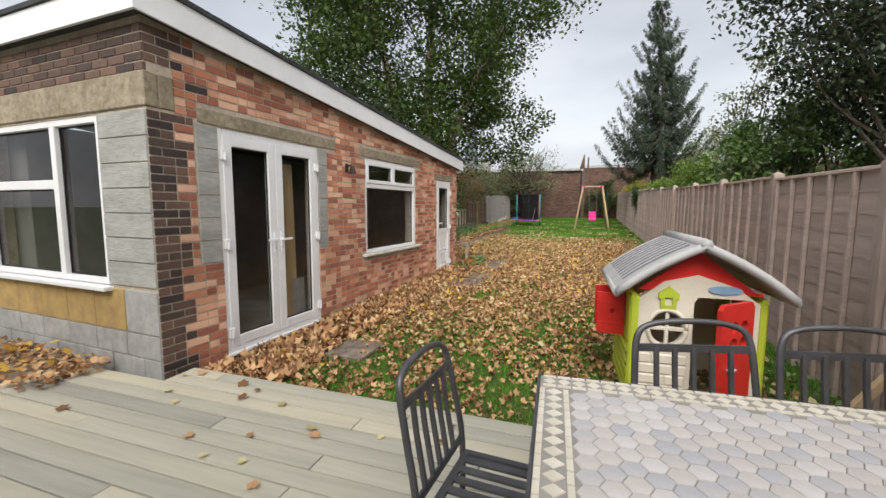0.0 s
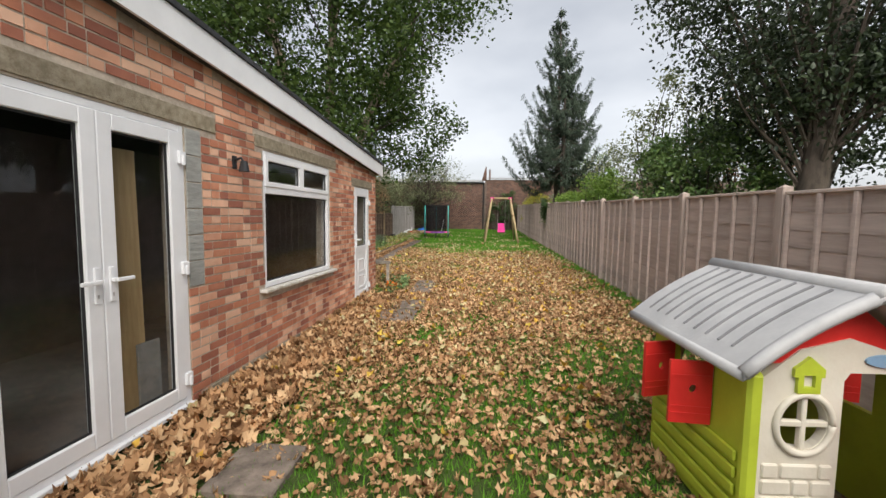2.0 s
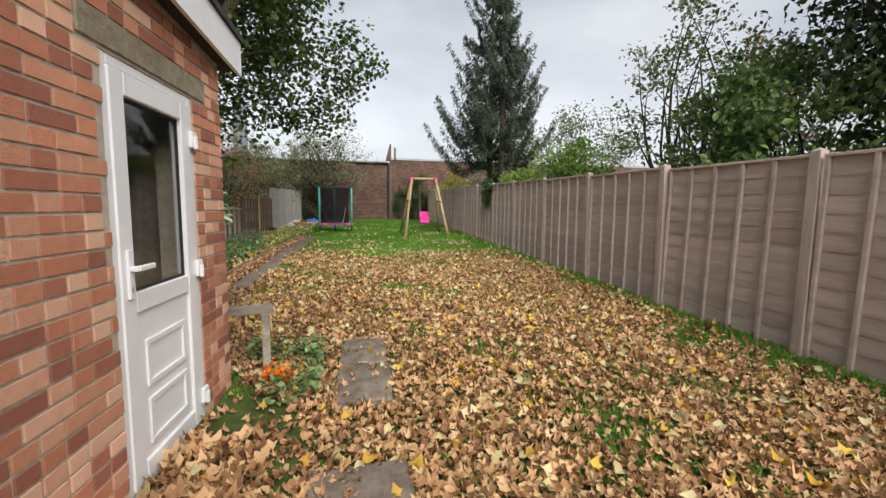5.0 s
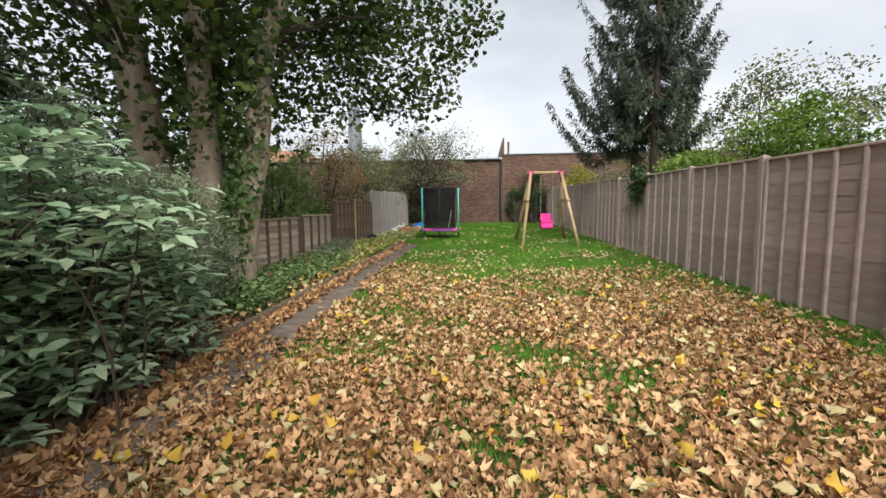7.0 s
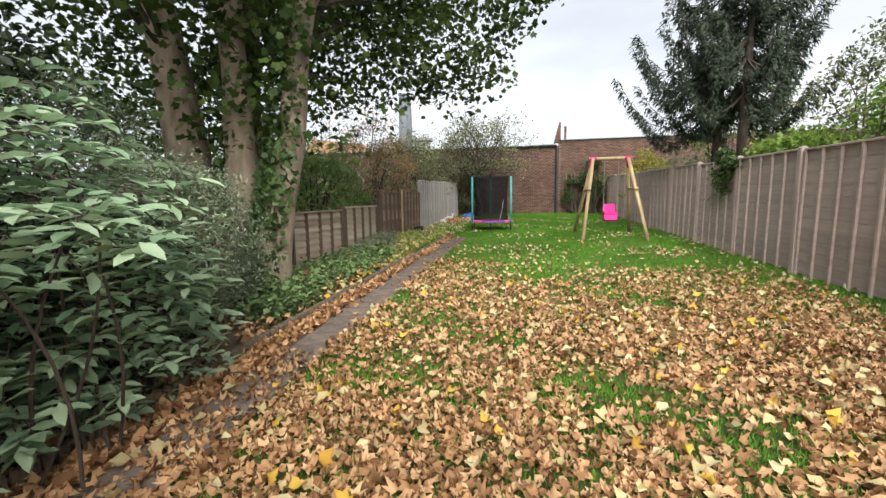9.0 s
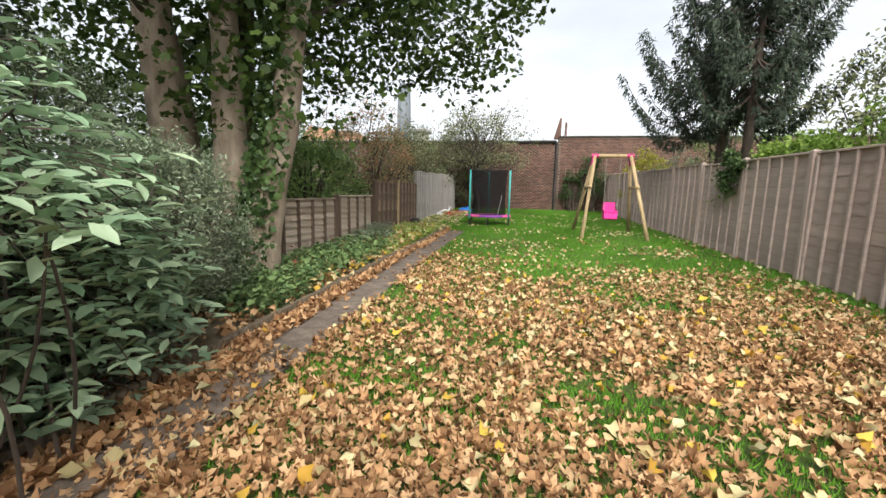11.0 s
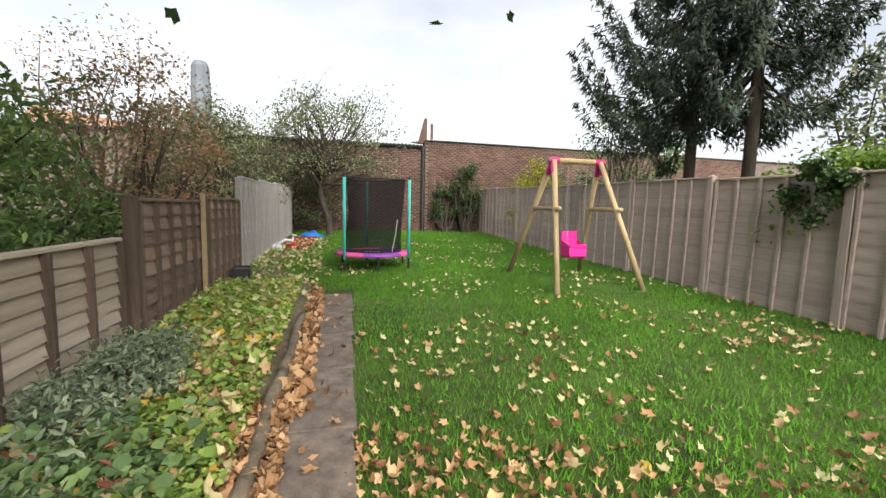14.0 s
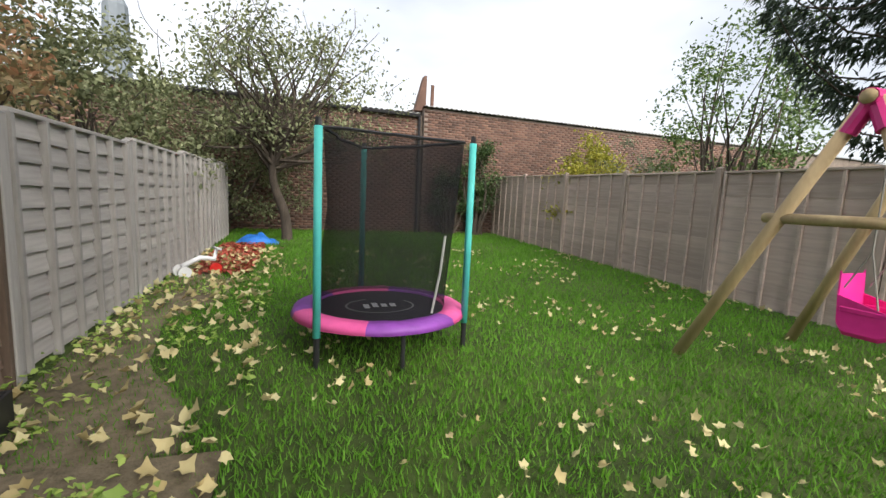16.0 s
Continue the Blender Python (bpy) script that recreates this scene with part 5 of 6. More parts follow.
def spruce(x, y, h, rmax, seed, label, bare=0.9, n=27):
    th = thing("spruce_tree", pose(x, y, float(gz(y)) - 0.05), label, "tree", "spruces behind the fence")
    part("trunk", tubem([(0, 0, 0), (0.03, 0, h * 0.5), (0, 0, h)], [0.125, 0.08, 0.012], 10), M_dbark, th, smooth=True)
    g = np.random.default_rng(seed)
    bm = bmesh.new()
    P, D = [], []
    for i in range(n):
        t = (i + g.random()) / n
        z = bare + (h - bare) * t
        R = rmax * (1 - t) ** 0.95 * g.uniform(0.8, 1.12) + 0.08
        for j in range(5):
            a = g.uniform(0, 6.283)
            L = R * g.uniform(0.55, 1.1)
            pr = []
            for q in range(7):
                s = q / 6
                pr.append(Vector((L * s * math.cos(a), L * s * math.sin(a), z + L * (-0.40 * math.sin(s * 2.4) + 0.46 * s * s * s))))
            tube(bm, pr, [(0.022 * (1 - t) + 0.008) * (1 - 0.85 * q / 6) for q in range(7)], 4)
            m = int(26 + 120 * L)
            for q in range(m):
                s = 0.15 + 0.87 * g.random() ** 0.8
                k = min(5, int(s * 6))
                p = pr[k].lerp(pr[k + 1], min(1.1, s * 6 - k))
                hang = 0.28 * (1 - abs(s - 0.55)) * g.random()
                P.append((p.x + g.normal(0, 0.035 + 0.05 * L * (1 - s)), p.y + g.normal(0, 0.035 + 0.05 * L * (1 - s)), p.z - hang))
                D.append(a + g.normal(0, 0.6))
    tagged(part("branchwork", bm, M_dbark, th), kind="stuff")
    P, D = np.array(P), np.array(D)
    # each spray is a slender feathered tuft
    v = np.array([(0, 0, 0), (0.5, 0.06, -0.1), (1, 0, -0.32), (0.5, -0.06, -0.1), (0.45, 0.0, 0.05), (0.4, 0.2, -0.05), (0.4, -0.2, -0.05)])
    f = [(0, 1, 4), (1, 2, 4), (2, 3, 4), (3, 0, 4), (0, 5, 1), (0, 3, 6)]
    nn = len(P)
    c, s, z, o = np.cos(D), np.sin(D), np.zeros(nn), np.ones(nn)
    Rz = np.stack([np.stack([c, -s, z], -1), np.stack([s, c, z], -1), np.stack([z, z, o], -1)], 1)
    tl = g.normal(0.5, 0.5, nn)
    ct, st_ = np.cos(tl), np.sin(tl)
    Ry = np.stack([np.stack([ct, z, st_], -1), np.stack([z, o, z], -1), np.stack([-st_, z, ct], -1)], 1)
    scatter_mesh("needles", v, f, P, Rz @ Ry, g.uniform(0.08, 0.20, nn), M_spruce, th)
    return th


spruce(3.15, 22.5, 11.4, 3.0, 32, "tall dark green spruce with drooping branches behind the fence", bare=3.3)
spruce(3.2, 21.3, 9.0, 2.1, 37, "dark spruce with a bare lower trunk behind the fence", bare=3.4, n=24)

# big dark evergreen beyond the fence
ev = thing("evergreen_oak", pose(5.5, 9.9, float(gz(9.9))), "large dark evergreen tree with dense small leaves", "tree")
part("trunk", tubem(smoothpath([(0, 0, -0.1), (0.05, 0, 1.6), (0.25, 0.1, 3.4), (0.6, 0.2, 6)], 5), [0.3 - 0.008 * i for i in range(16)], 12), M_dbark, ev, smooth=True)
EC = np.concatenate([clumps((0.3, 0.0, 5.9), (3.1, 2.2, 3.0), 180, 41, 0.45, -0.9), clumps((1.3, 0.2, 3.9), (2.5, 1.7, 1.7), 95, 43, 0.3, -0.9)])
bm = bmesh.new()
for k in range(45):
    q = EC[(k * 3) % len(EC)]
    limb(bm, (0.2 * (k % 3), 0.1, 2.0 + 0.03 * k), q, 0.045, 0.01, 5, 0, 0.15, k)
tagged(part("branchwork", bm, M_dbark, ev), kind="stuff")
foliage("crown", EC, 0.66, 150, OVAL, 0.115, M_holm, ev, 44, 0.8)

bush("laurel_bush", (4.7, 11.9, 1.8), (1.7, 1.5, 2.1), 90, 110, 0.42, OVAL, 0.13, M_laurel, "rounded glossy green laurel bush above the fence", "bush", 51)
bush("lime_bush", (3.9, 17.2, 1.6), (1.0, 1.1, 1.75), 60, 90, 0.36, OVAL, 0.11, M_lime, "bright lime-green leafy bush behind the fence", "bush", 53)
bush("climber_bush", (3.3, 19.4, 1.5), (0.85, 1.7, 1.1), 60, 80, 0.3, OVAL, 0.11, M_lime, "yellow-green climber spilling over the fence", "bush", 55)
bush("golden_bush", (3.3, 29.0, 2.0), (0.95, 0.9, 1.35), 45, 80, 0.3, OVAL, 0.10, M_yelbush, "golden yellow shrub behind the fence", "bush", 57)
bush("grey_shrub", (4.6, 29.6, 1.7), (1.4, 1.2, 1.6), 60, 80, 0.36, SLIM, 0.10, M_greyshrub, "grey-green feathery shrub behind the fence", "bush", 59)
bush("wall_shrub", (1.6, 32.3, 2.0), (0.55, 0.3, 1.6), 45, 80, 0.26, OVAL, 0.09, M_ivy, "dark ivy clump climbing the brick wall", "ivy", 61)
bush("trellis_ivy", (0.75, 32.55, 1.6), (0.6, 0.15, 1.0), 30, 60, 0.22, OVAL, 0.09, M_ivy, "green ivy growing through the trellis", "ivy", 62)
bush("airy_tree", (5.3, 14.3, 3.7), (1.7, 1.6, 2.1), 75, 42, 0.42, OVAL, 0.12, M_apple, "airy small tree with sparse greyish leaves", "tree", 63, -0.9)
bush("airy_tree", (5.6, 27.2, 3.7), (1.7, 1.5, 2.2), 90, 70, 0.42, OVAL, 0.10, M_laurel, "airy small tree with dull green leaves", "tree", 64, -0.9)
bush("russet_tree", (6.8, 14.2, 3.6), (1.6, 1.4, 1.5), 50, 50, 0.4, OVAL, 0.11, M_russet, "small tree with purple-russet leaves", "tree", 66, -0.9)
bush("airy_tree", (5.9, 20.2, 2.9), (1.9, 1.5, 2.0), 80, 60, 0.42, OVAL, 0.11, M_apple, "airy grey-green small tree behind the fence", "tree", 68, -0.9)
bush("fence_ivy", (2.14, 19.5, 1.9), (0.12, 0.42, 0.42), 22, 60, 0.14, OVAL, 0.08, M_ivy, "ivy tumbling over the fence top", "ivy", 65, -1.0, 0)

# shrubs of the bed
bush("grey_green_shrub", (-5.2, 13.3, 0.85), (0.7, 1.05, 0.95), 170, 165, 0.2, SLIM, 0.046, M_greyshrub, "bushy grey-green small-leaved shrub under the tree", "shrub", 71, -0.8)
bush("grey_green_shrub", (-6.7, 13.5, 1.3), (1.1, 1.1, 1.6), 120, 200, 0.28, SLIM, 0.05, M_greyshrub, "tall twiggy grey-green shrub beside the trunks", "shrub", 73, -0.8)
bush("dark_shrub", (-7.5, 12.0, 2.6), (2.0, 1.6, 2.9), 170, 90, 0.4, OVAL, 0.09, M_holm, "tall dark shrub with small leaves", "shrub", 74, -0.7)
bush("fern_shrub", (-7.6, 20.5, 1.3), (1.4, 1.8, 1.5), 90, 90, 0.4, SLIM, 0.13, M_fern, "bright green feathery shrub behind the low fence", "shrub", 75, -0.6)
bush("russet_shrub", (-7.7, 25.8, 2.1), (1.6, 2.0, 2.2), 120, 55, 0.4, OVAL, 0.10, M_russet, "russet and green shrub behind the fence", "shrub", 76, -0.6)
bush("olive_shrub", (-7.2, 29.0, 2.2), (1.8, 1.6, 2.2), 130, 80, 0.4, OVAL, 0.10, M_apple, "olive green shrub behind the grey fence", "shrub", 77, -0.6)
bush("russet_tree", (-9.6, 28.5, 3.6), (2.4, 2.0, 2.6), 110, 24, 0.5, OVAL, 0.10, M_russet, "thin-leaved rusty autumn tree beyond the fence", "tree", 78, -0.7)
bush("hedge_mass", (-10.5, 23.0, 1.6), (2.2, 3.2, 2.2), 130, 80, 0.5, OVAL, 0.12, M_fern, "dense green hedge beyond the low fence", "hedge", 79, -0.5)
bush("hedge_mass", (-9.8, 16.5, 1.8), (2.0, 3.4, 2.4), 120, 80, 0.5, OVAL, 0.12, M_laurel, "green hedge behind the sycamore", "hedge", 80, -0.5)
bush("hedge_mass", (-9.0, 10.5, 2.4), (2.0, 2.4, 2.6), 120, 80, 0.5, OVAL, 0.12, M_holm, "dark hedge beside the building", "hedge", 81, -0.5)
bush("wall_hedge", (-6.0, 31.9, 2.0), (2.4, 0.8, 2.2), 120, 80, 0.4, OVAL, 0.10, M_apple, "scrubby olive hedge at the foot of the wall", "hedge", 82, -0.6)

# apple tree at the foot of the wall
ap = thing("apple_tree", pose(-3.95, 30.6, float(gz(30.6))), "gnarled half-bare apple tree by the brick wall", "tree")
part("trunk", tubem(smoothpath([(0, 0, -0.05), (-0.05, 0, 0.6), (-0.28, -0.05, 1.3), (-0.3, 0, 2.0), (-0.1, 0, 2.8)], 5), [0.13 - 0.004 * i for i in range(21)], 9), M_dbark, ap, smooth=True)
AC = clumps((-0.2, 0, 3.2), (2.6, 1.6, 1.8), 140, 91, 0.4, -0.75)
bm = bmesh.new()
for k in range(70):
    limb(bm, (-0.28, 0, 1.5 + 0.015 * k), AC[k], 0.045, 0.008, 5, 0, 0.22, k)
for k in range(110):
    q = AC[k + 20]
    limb(bm, q, q + np.array((rnd.uniform(-0.6, 0.6), rnd.uniform(-0.3, 0.3), rnd.uniform(0.3, 0.9))), 0.012, 0.004, 4, 0, 0.15, k)
tagged(part("branchwork", bm, M_dbark, ap), kind="stuff")
foliage("leaves", AC, 0.55, 50, OVAL, 0.1, M_apple, ap, 92, 0.8)


# the elder: sprays of large paired leaflets
def elder(x, y, seed, n, rad, zc):
    base = float(gz(y))
    th = thing("elder_bush", pose(x, y, base), "elder bush with large pale green compound leaves", "shrub", "elder bushes")
    g = np.random.default_rng(seed)
    P, H, S = [], [], []
    bm = bmesh.new()
    for k in range(n):
        u = g.normal(0, 1, 3)
        u /= np.linalg.norm(u)
        c = np.array((0, 0, zc)) + u * np.array(rad) * (0.5 + 0.5 * g.random())
        c[2] = max(c[2], 0.15)
        a = math.atan2(u[1], u[0]) + g.normal(0, 0.5)
        d = np.array((math.cos(a), math.sin(a), -0.25 + 0.25 * g.normal()))
        L = g.uniform(0.22, 0.36)
        tube(bm, [c, c + d * L], [0.005, 0.002], 4)
        if k % 8 == 0:
            limb(bm, (g.uniform(-0.2, 0.2), g.uniform(-0.2, 0.2), 0), c, 0.010, 0.005, 5, 0, 0.1, k)
        for i in range(3):
            for sgn in (-1, 1):
                h = a + sgn * 1.15
                q = c + d * L * (0.35 + 0.3 * i)
                P.append(q + 0.055 * np.array((math.cos(h), math.sin(h), -0.1)))
                H.append(h - math.pi / 2)
                S.append(g.uniform(0.10, 0.14))
        P.append(c + d * (L + 0.05))
        H.append(a - math.pi / 2)
        S.append(0.14)
    tagged(part("stemwork", bm, M_dbark, th), kind="stuff")
    n_ = len(P)
    R0 = turns(n_, 0.28, g)
    H = np.array(H)
    # undo the random heading and give each leaflet its own
    c_, s_, z, o = np.cos(H), np.sin(H), np.zeros(n_), np.ones(n_)
    Rz = np.stack([np.stack([c_, -s_, z], -1), np.stack([s_, c_, z], -1), np.stack([z, z, o], -1)], 1)
    ax = np.arctan2(R0[:, 1, 0], R0[:, 0, 0])
    c2, s2 = np.cos(-ax), np.sin(-ax)
    Ri = np.stack([np.stack([c2, -s2, z], -1), np.stack([s2, c2, z], -1), np.stack([z, z, o], -1)], 1)
    scatter_mesh("leaves", *ELDER, np.array(P), Rz @ Ri @ R0, np.array(S) * 1.05, M_elder, th)


elder(-5.0, 11.7, 101, 430, (0.75, 0.9, 1.15), 1.15)
elder(-5.6, 10.7, 103, 300, (0.9, 0.7, 1.7), 2.2)
elder(-4.15, 11.6, 107, 70, (0.42, 0.5, 0.34), 1.35)
elder(-4.85, 11.4, 108, 230, (0.6, 0.7, 0.55), 0.6)
elder(-4.65, 12.0, 109, 360, (0.55, 0.8, 0.75), 0.75)
elder(-5.3, 11.2, 110, 260, (0.7, 0.7, 0.8), 1.5)
elder(-4.75, 11.0, 105, 60, (0.3, 0.4, 0.3), 0.25)

# ---- planting bed ----
bed = bmesh.new()
rows = []
for i in range(60):
    y = 10.4 + 12.2 * i / 59
    rows.append([bed.verts.new((x, y, float(gz(y)) + 0.03 + 0.05 * (1 - abs(k - 4) / 4) + 0.03 * noise.noise((x * 2, y * 2, 3)))) for k, x in enumerate(np.linspace(-7.0 if y < 14 else -5.45, -4.28 + 0.02 * (y - 11), 9))])
for a, b in zip(rows, rows[1:]):
    for i in range(8):
        bed.faces.new((a[i], a[i + 1], b[i + 1], b[i]))
tagged(obj("planting_bed", bed, M_soil, smooth=True), "dark soil bed along the boundary fence", "flower bed", kind="structure")
bare = bmesh.new()
rows = []
for i in range(26):
    y = 21.9 + 7.0 * i / 25
    w = 0.55 + 0.25 * math.sin(i * 0.5) - 0.02 * i
    rows.append([bare.verts.new((-5.42 + (w + 0.5) * k / 6 * (1 + 0.15 * noise.noise((k, y * 1.5, 7))), y, float(gz(y)) + 0.008 + (0.012 if 0 < k < 6 else -0.03))) for k in range(7)])
for a, b in zip(rows, rows[1:]):
    for i in range(6):
        bare.faces.new((a[i], a[i + 1], b[i + 1], b[i]))
tagged(obj("bare_earth", bare, M_soil, smooth=True), "trodden bare earth strip beside the fence", "soil", kind="structure")


def scatter(name, n, region, height, leaf, size, material, label, category, tilt=0.35, seed=1, keep=None):
    g = np.random.default_rng(seed)
    x = g.uniform(region[0], region[1], n)
    y = g.uniform(region[2], region[3], n)
    if keep is not None:
        k = keep(x, y, g)
        x, y = x[k], y[k]
    z = gz(y) + height[0] + g.random(len(x)) ** 1.5 * (height[1] - height[0])
    o = scatter_mesh(name, *leaf, np.stack([x, y, z], -1), turns(len(x), tilt, g), g.uniform(0.6, 1.25, len(x)) * size, material)
    return tagged(o, label, category, kind="stuff")


def nz(x, y, s, o=0.0):
    """Cheap smooth noise, about -1 to 1."""
    return (np.sin(x * s * 1.3 + o + 1.7 * np.sin(y * s * 0.7 + o)) + np.sin(y * s * 1.1 - o + 1.3 * np.sin(x * s * 0.9 + 2 * o)) + np.sin((x + y) * s * 0.83 + 3 * o)) / 3


scatter("ground_cover", 21000, (-5.4, -4.22, 17.0, 22.3), (0.03, 0.17), oval(0.75, 0.2), 0.042, M_weed, "low light green ground cover in the bed", "ground cover", 0.4, 111)
scatter("ground_cover", 12000, (-5.4, -4.25, 13.8, 17.8), (0.04, 0.3), oval(0.7, 0.2), 0.052, M_weedd, "dark green ground cover in the bed", "ground cover", 0.5, 112, lambda x, y, g: x < -4.35 - 0.15 * nz(x, y, 3))
scatter("ground_cover", 2600, (-5.4, -4.0, 21.6, 26.5), (0.02, 0.12), OVAL, 0.055, M_weed, "sparse weeds along the fence foot", "weeds", 0.4, 113, lambda x, y, g: (x < -5.05 + 0.2 * nz(x, y, 4)) | (nz(x, y, 5, 0.7) > 0.3))
scatter("ground_cover", 900, (-2.95, -2.3, 9.3, 10.3), (0.03, 0.22), OVAL, 0.07, M_weedd, "low plants beside the trestle", "plants", 0.5, 114, lambda x, y, g: nz(x, y, 4) > -0.2)
scatter("ground_cover", 500, (1.2, 2.05, -0.5, 5.5), (0.02, 0.12), OVAL, 0.06, M_weedd, "weeds along the fence foot", "weeds", 0.5, 115)
scatter("red_petals", 1300, (-5.15, -4.35, 26.9, 29.8), (0.03, 0.07), OVAL, 0.09, M_redpet, "scattered red leaves by the grey fence", "leaves", 0.4, 116)
scatter("marigold_flowers", 60, (-2.72, -2.5, 9.55, 9.75), (0.08, 0.17), MAPLE, 0.05, M_orange, "bright orange marigold flowers", "flowers", 0.9, 117)
scatter("broad_leaves", 1500, (-5.4, -4.28, 17.0, 22.2), (0.06, 0.2), MAPLE, 0.10, M_weed, "broad bright green leaves in the bed", "ground cover", 0.45, 161)
scatter("broad_leaves", 2200, (-5.4, -4.35, 13.6, 18.0), (0.08, 0.34), oval(0.8, 0.15), 0.08, M_weedd, "broad dark green leaves in the bed", "ground cover", 0.5, 162)
bush("grey_mound", (-5.05, 18.6, 0.36), (0.35, 0.6, 0.26), 60, 90, 0.14, SLIM, 0.05, M_greyshrub, "low mound of grey-green foliage by the fence", "shrub", 163, -0.4, 3)
M_dock = mat("dock_seed", (0.30, 0.10, 0.06), (0.13, 0.05, 0.03), 0.8, 20, 0, vary="island", v=0.7)
scatter("dock_seedheads", 420, (-5.35, -4.5, 14.6, 17.6), (0.18, 0.44), SLIM, 0.06, M_dock, "dry reddish-brown seedheads among the plants", "seedheads", 1.0, 164, lambda x, y, g: nz(x, y, 6.0, 0.4) > 0.25)
scatter("grey_foliage", 1600, (-5.35, -4.75, 16.8, 19.3), (0.05, 0.34), SLIM, 0.07, M_greyshrub, "tufts of grey-green foliage by the fence", "foliage", 0.8, 118)

# ---- grass and fallen leaves ----
BLADE = (np.array([(-0.09, 0, 0), (0.09, 0, 0), (0, 0.35, 1.0)]), [(0, 1, 2)])


def off_hard(x, y):
    path = (np.abs(x - (-3.86 + 0.16 * np.maximum(0, (y - 17) / 5))) < 0.24) & (y > 10.9) & (y < 22)
    bedm = (x < -4.15) & (y > 10.4) & (y < 22.4)
    house = (x < -3.4 + 0.06 * (y - 2.47)) & (y < 9.85)
    bare_ = (x < -4.7 + 0.25 * nz(x, y, 3.0)) & (y > 21.8) & (y < 29) & (nz(x, y, 5.0, 1.0) > 0.3)
    return ~(path | bedm | house | bare_)


def cover(x, y):
    """How thickly the fallen leaves lie, 0 to 1."""
    far = np.clip((17.9 + 1.3 * nz(x, y, 0.8) - y) / 5.5, 0, 1)
    near = np.clip((y - 5.2) / 2.6 + 0.45 - 0.25 * (x + 1.2), 0.36, 1)
    edge = np.clip((fx(y) - 0.15 - x) / 0.55, 0.04, 1)
    patch = np.clip(0.94 + 0.75 * nz(x, y, 1.7, 0.6) + 0.55 * nz(x, y, 4.5, 2.0), 0.1, 1)
    return far * near * edge * patch


def grass_keep(x, y, g):
    wall = x > -2.6 + 0.07 * (y - 3)
    return off_hard(x, y) & ((y > 9.5) | wall) & (g.random(len(x)) < np.clip(1.15 - 0.75 * cover(x, y), 0.2, 1))


def grass(name, n, region, h, seed):
    g = np.random.default_rng(seed)
    x, y = g.uniform(region[0], region[1], n), g.uniform(region[2], region[3], n)
    k = grass_keep(x, y, g)
    x, y = x[k], y[k]
    o = scatter_mesh(name, *BLADE, np.stack([x, y, gz(y) - 0.005], -1), turns(len(x), 0.3, g), g.uniform(0.5, 1.3, len(x)) * h, M_grass)
    tagged(o, "short damp green lawn grass", "grass", kind="stuff")


grass("grass", 140000, (-4.2, 2.3, 2.7, 13.0), 0.06, 121)
grass("grass", 200000, (-5.3, 2.4, 12.0, 26.0), 0.055, 122)
grass("grass", 50000, (-5.3, 2.4, 26.0, 32.8), 0.075, 123)


def leaf_keep(x, y, g):
    path = (np.abs(x + 3.86) < 0.2) & (y > 13.2)
    slab = (np.abs(x + 1.97) < 0.2) & (((y > 9.2) & (y < 10.5)) | ((y > 7.2) & (y < 8.5)))
    house = (x < -3.36 + 0.06 * (y - 2.47)) & (y < 9.85)
    return (g.random(len(x)) < cover(x, y)) & ~path & ~house & ~(slab & (g.random(len(x)) < 0.8))


def litter(name, n, region, height, size, material, label, seed, keep=leaf_keep, curl=1.25, tilt=0.42):
    return scatter(name, n, region, height, maple(curl, seed, 0.14), size, material, label, "fallen leaves", tilt, seed, keep)


for k, (n_, hi, sz, cu) in enumerate(((34000, 0.045, 0.074, 0.9), (32000, 0.055, 0.068, 1.4), (26000, 0.06, 0.062, 2.2), (30000, 0.065, 0.07, -1.1))):
    litter("fallen_leaves", n_, (-4.25, 2.3, 2.72, 18.5), (0.012, hi), sz, M_litter, "thick carpet of curled brown maple leaves", 131 + 50 * k, curl=cu, tilt=0.28 + 0.08 * k)
litter("yellow_leaves", 900, (-4.25, 2.3, 2.72, 17.5), (0.05, 0.075), 0.092, M_yellow, "fresh yellow maple leaves on the lawn", 133)
litter("pale_leaves", 2600, (-4.25, 2.3, 2.72, 17.5), (0.045, 0.075), 0.088, M_pale, "pale straw-coloured maple leaves on the lawn", 134)
thin = lambda x, y, g: off_hard(x, y) & (nz(x, y, 2.2, 1.0) + g.random(len(x)) > np.where(y > 20, 0.75, 0.45))
litter("pale_leaves", 3400, (-4.2, 2.2, 14.0, 29.0), (0.035, 0.07), 0.075, M_pale, "scattered pale leaves on the far lawn", 135, thin)
litter("fallen_leaves", 650, (-4.0, 2.2, 14.5, 21.0), (0.03, 0.06), 0.09, M_litter, "scattered brown leaves on the far lawn", 136, thin)
everywhere = lambda x, y, g: g.random(len(x)) < 1.1
litter("fallen_leaves", 2300, (-4.28, -3.98, 10.6, 18.5), (0.03, 0.08), 0.095, M_litter, "brown leaves drifted along the log edging", 137, everywhere)
litter("pale_leaves", 800, (-5.35, -4.2, 14.5, 22.2), (0.1, 0.22), 0.085, M_pale, "pale leaves lying on the bed plants", 146, everywhere)
litter("fallen_leaves", 380, (-5.3, -4.2, 14.5, 20.0), (0.1, 0.24), 0.085, M_litter, "brown leaves lying on the bed plants", 147, everywhere)
litter("fallen_leaves", 60, (-4.0, -3.6, 14.0, 21.5), (0.04, 0.06), 0.08, M_litter, "brown leaves strewn on the path", 145, everywhere)
litter("fallen_leaves", 420, (-4.08, -3.88, 18.3, 22.0), (0.04, 0.07), 0.095, M_litter, "brown leaves beside the edging board", 138, everywhere)
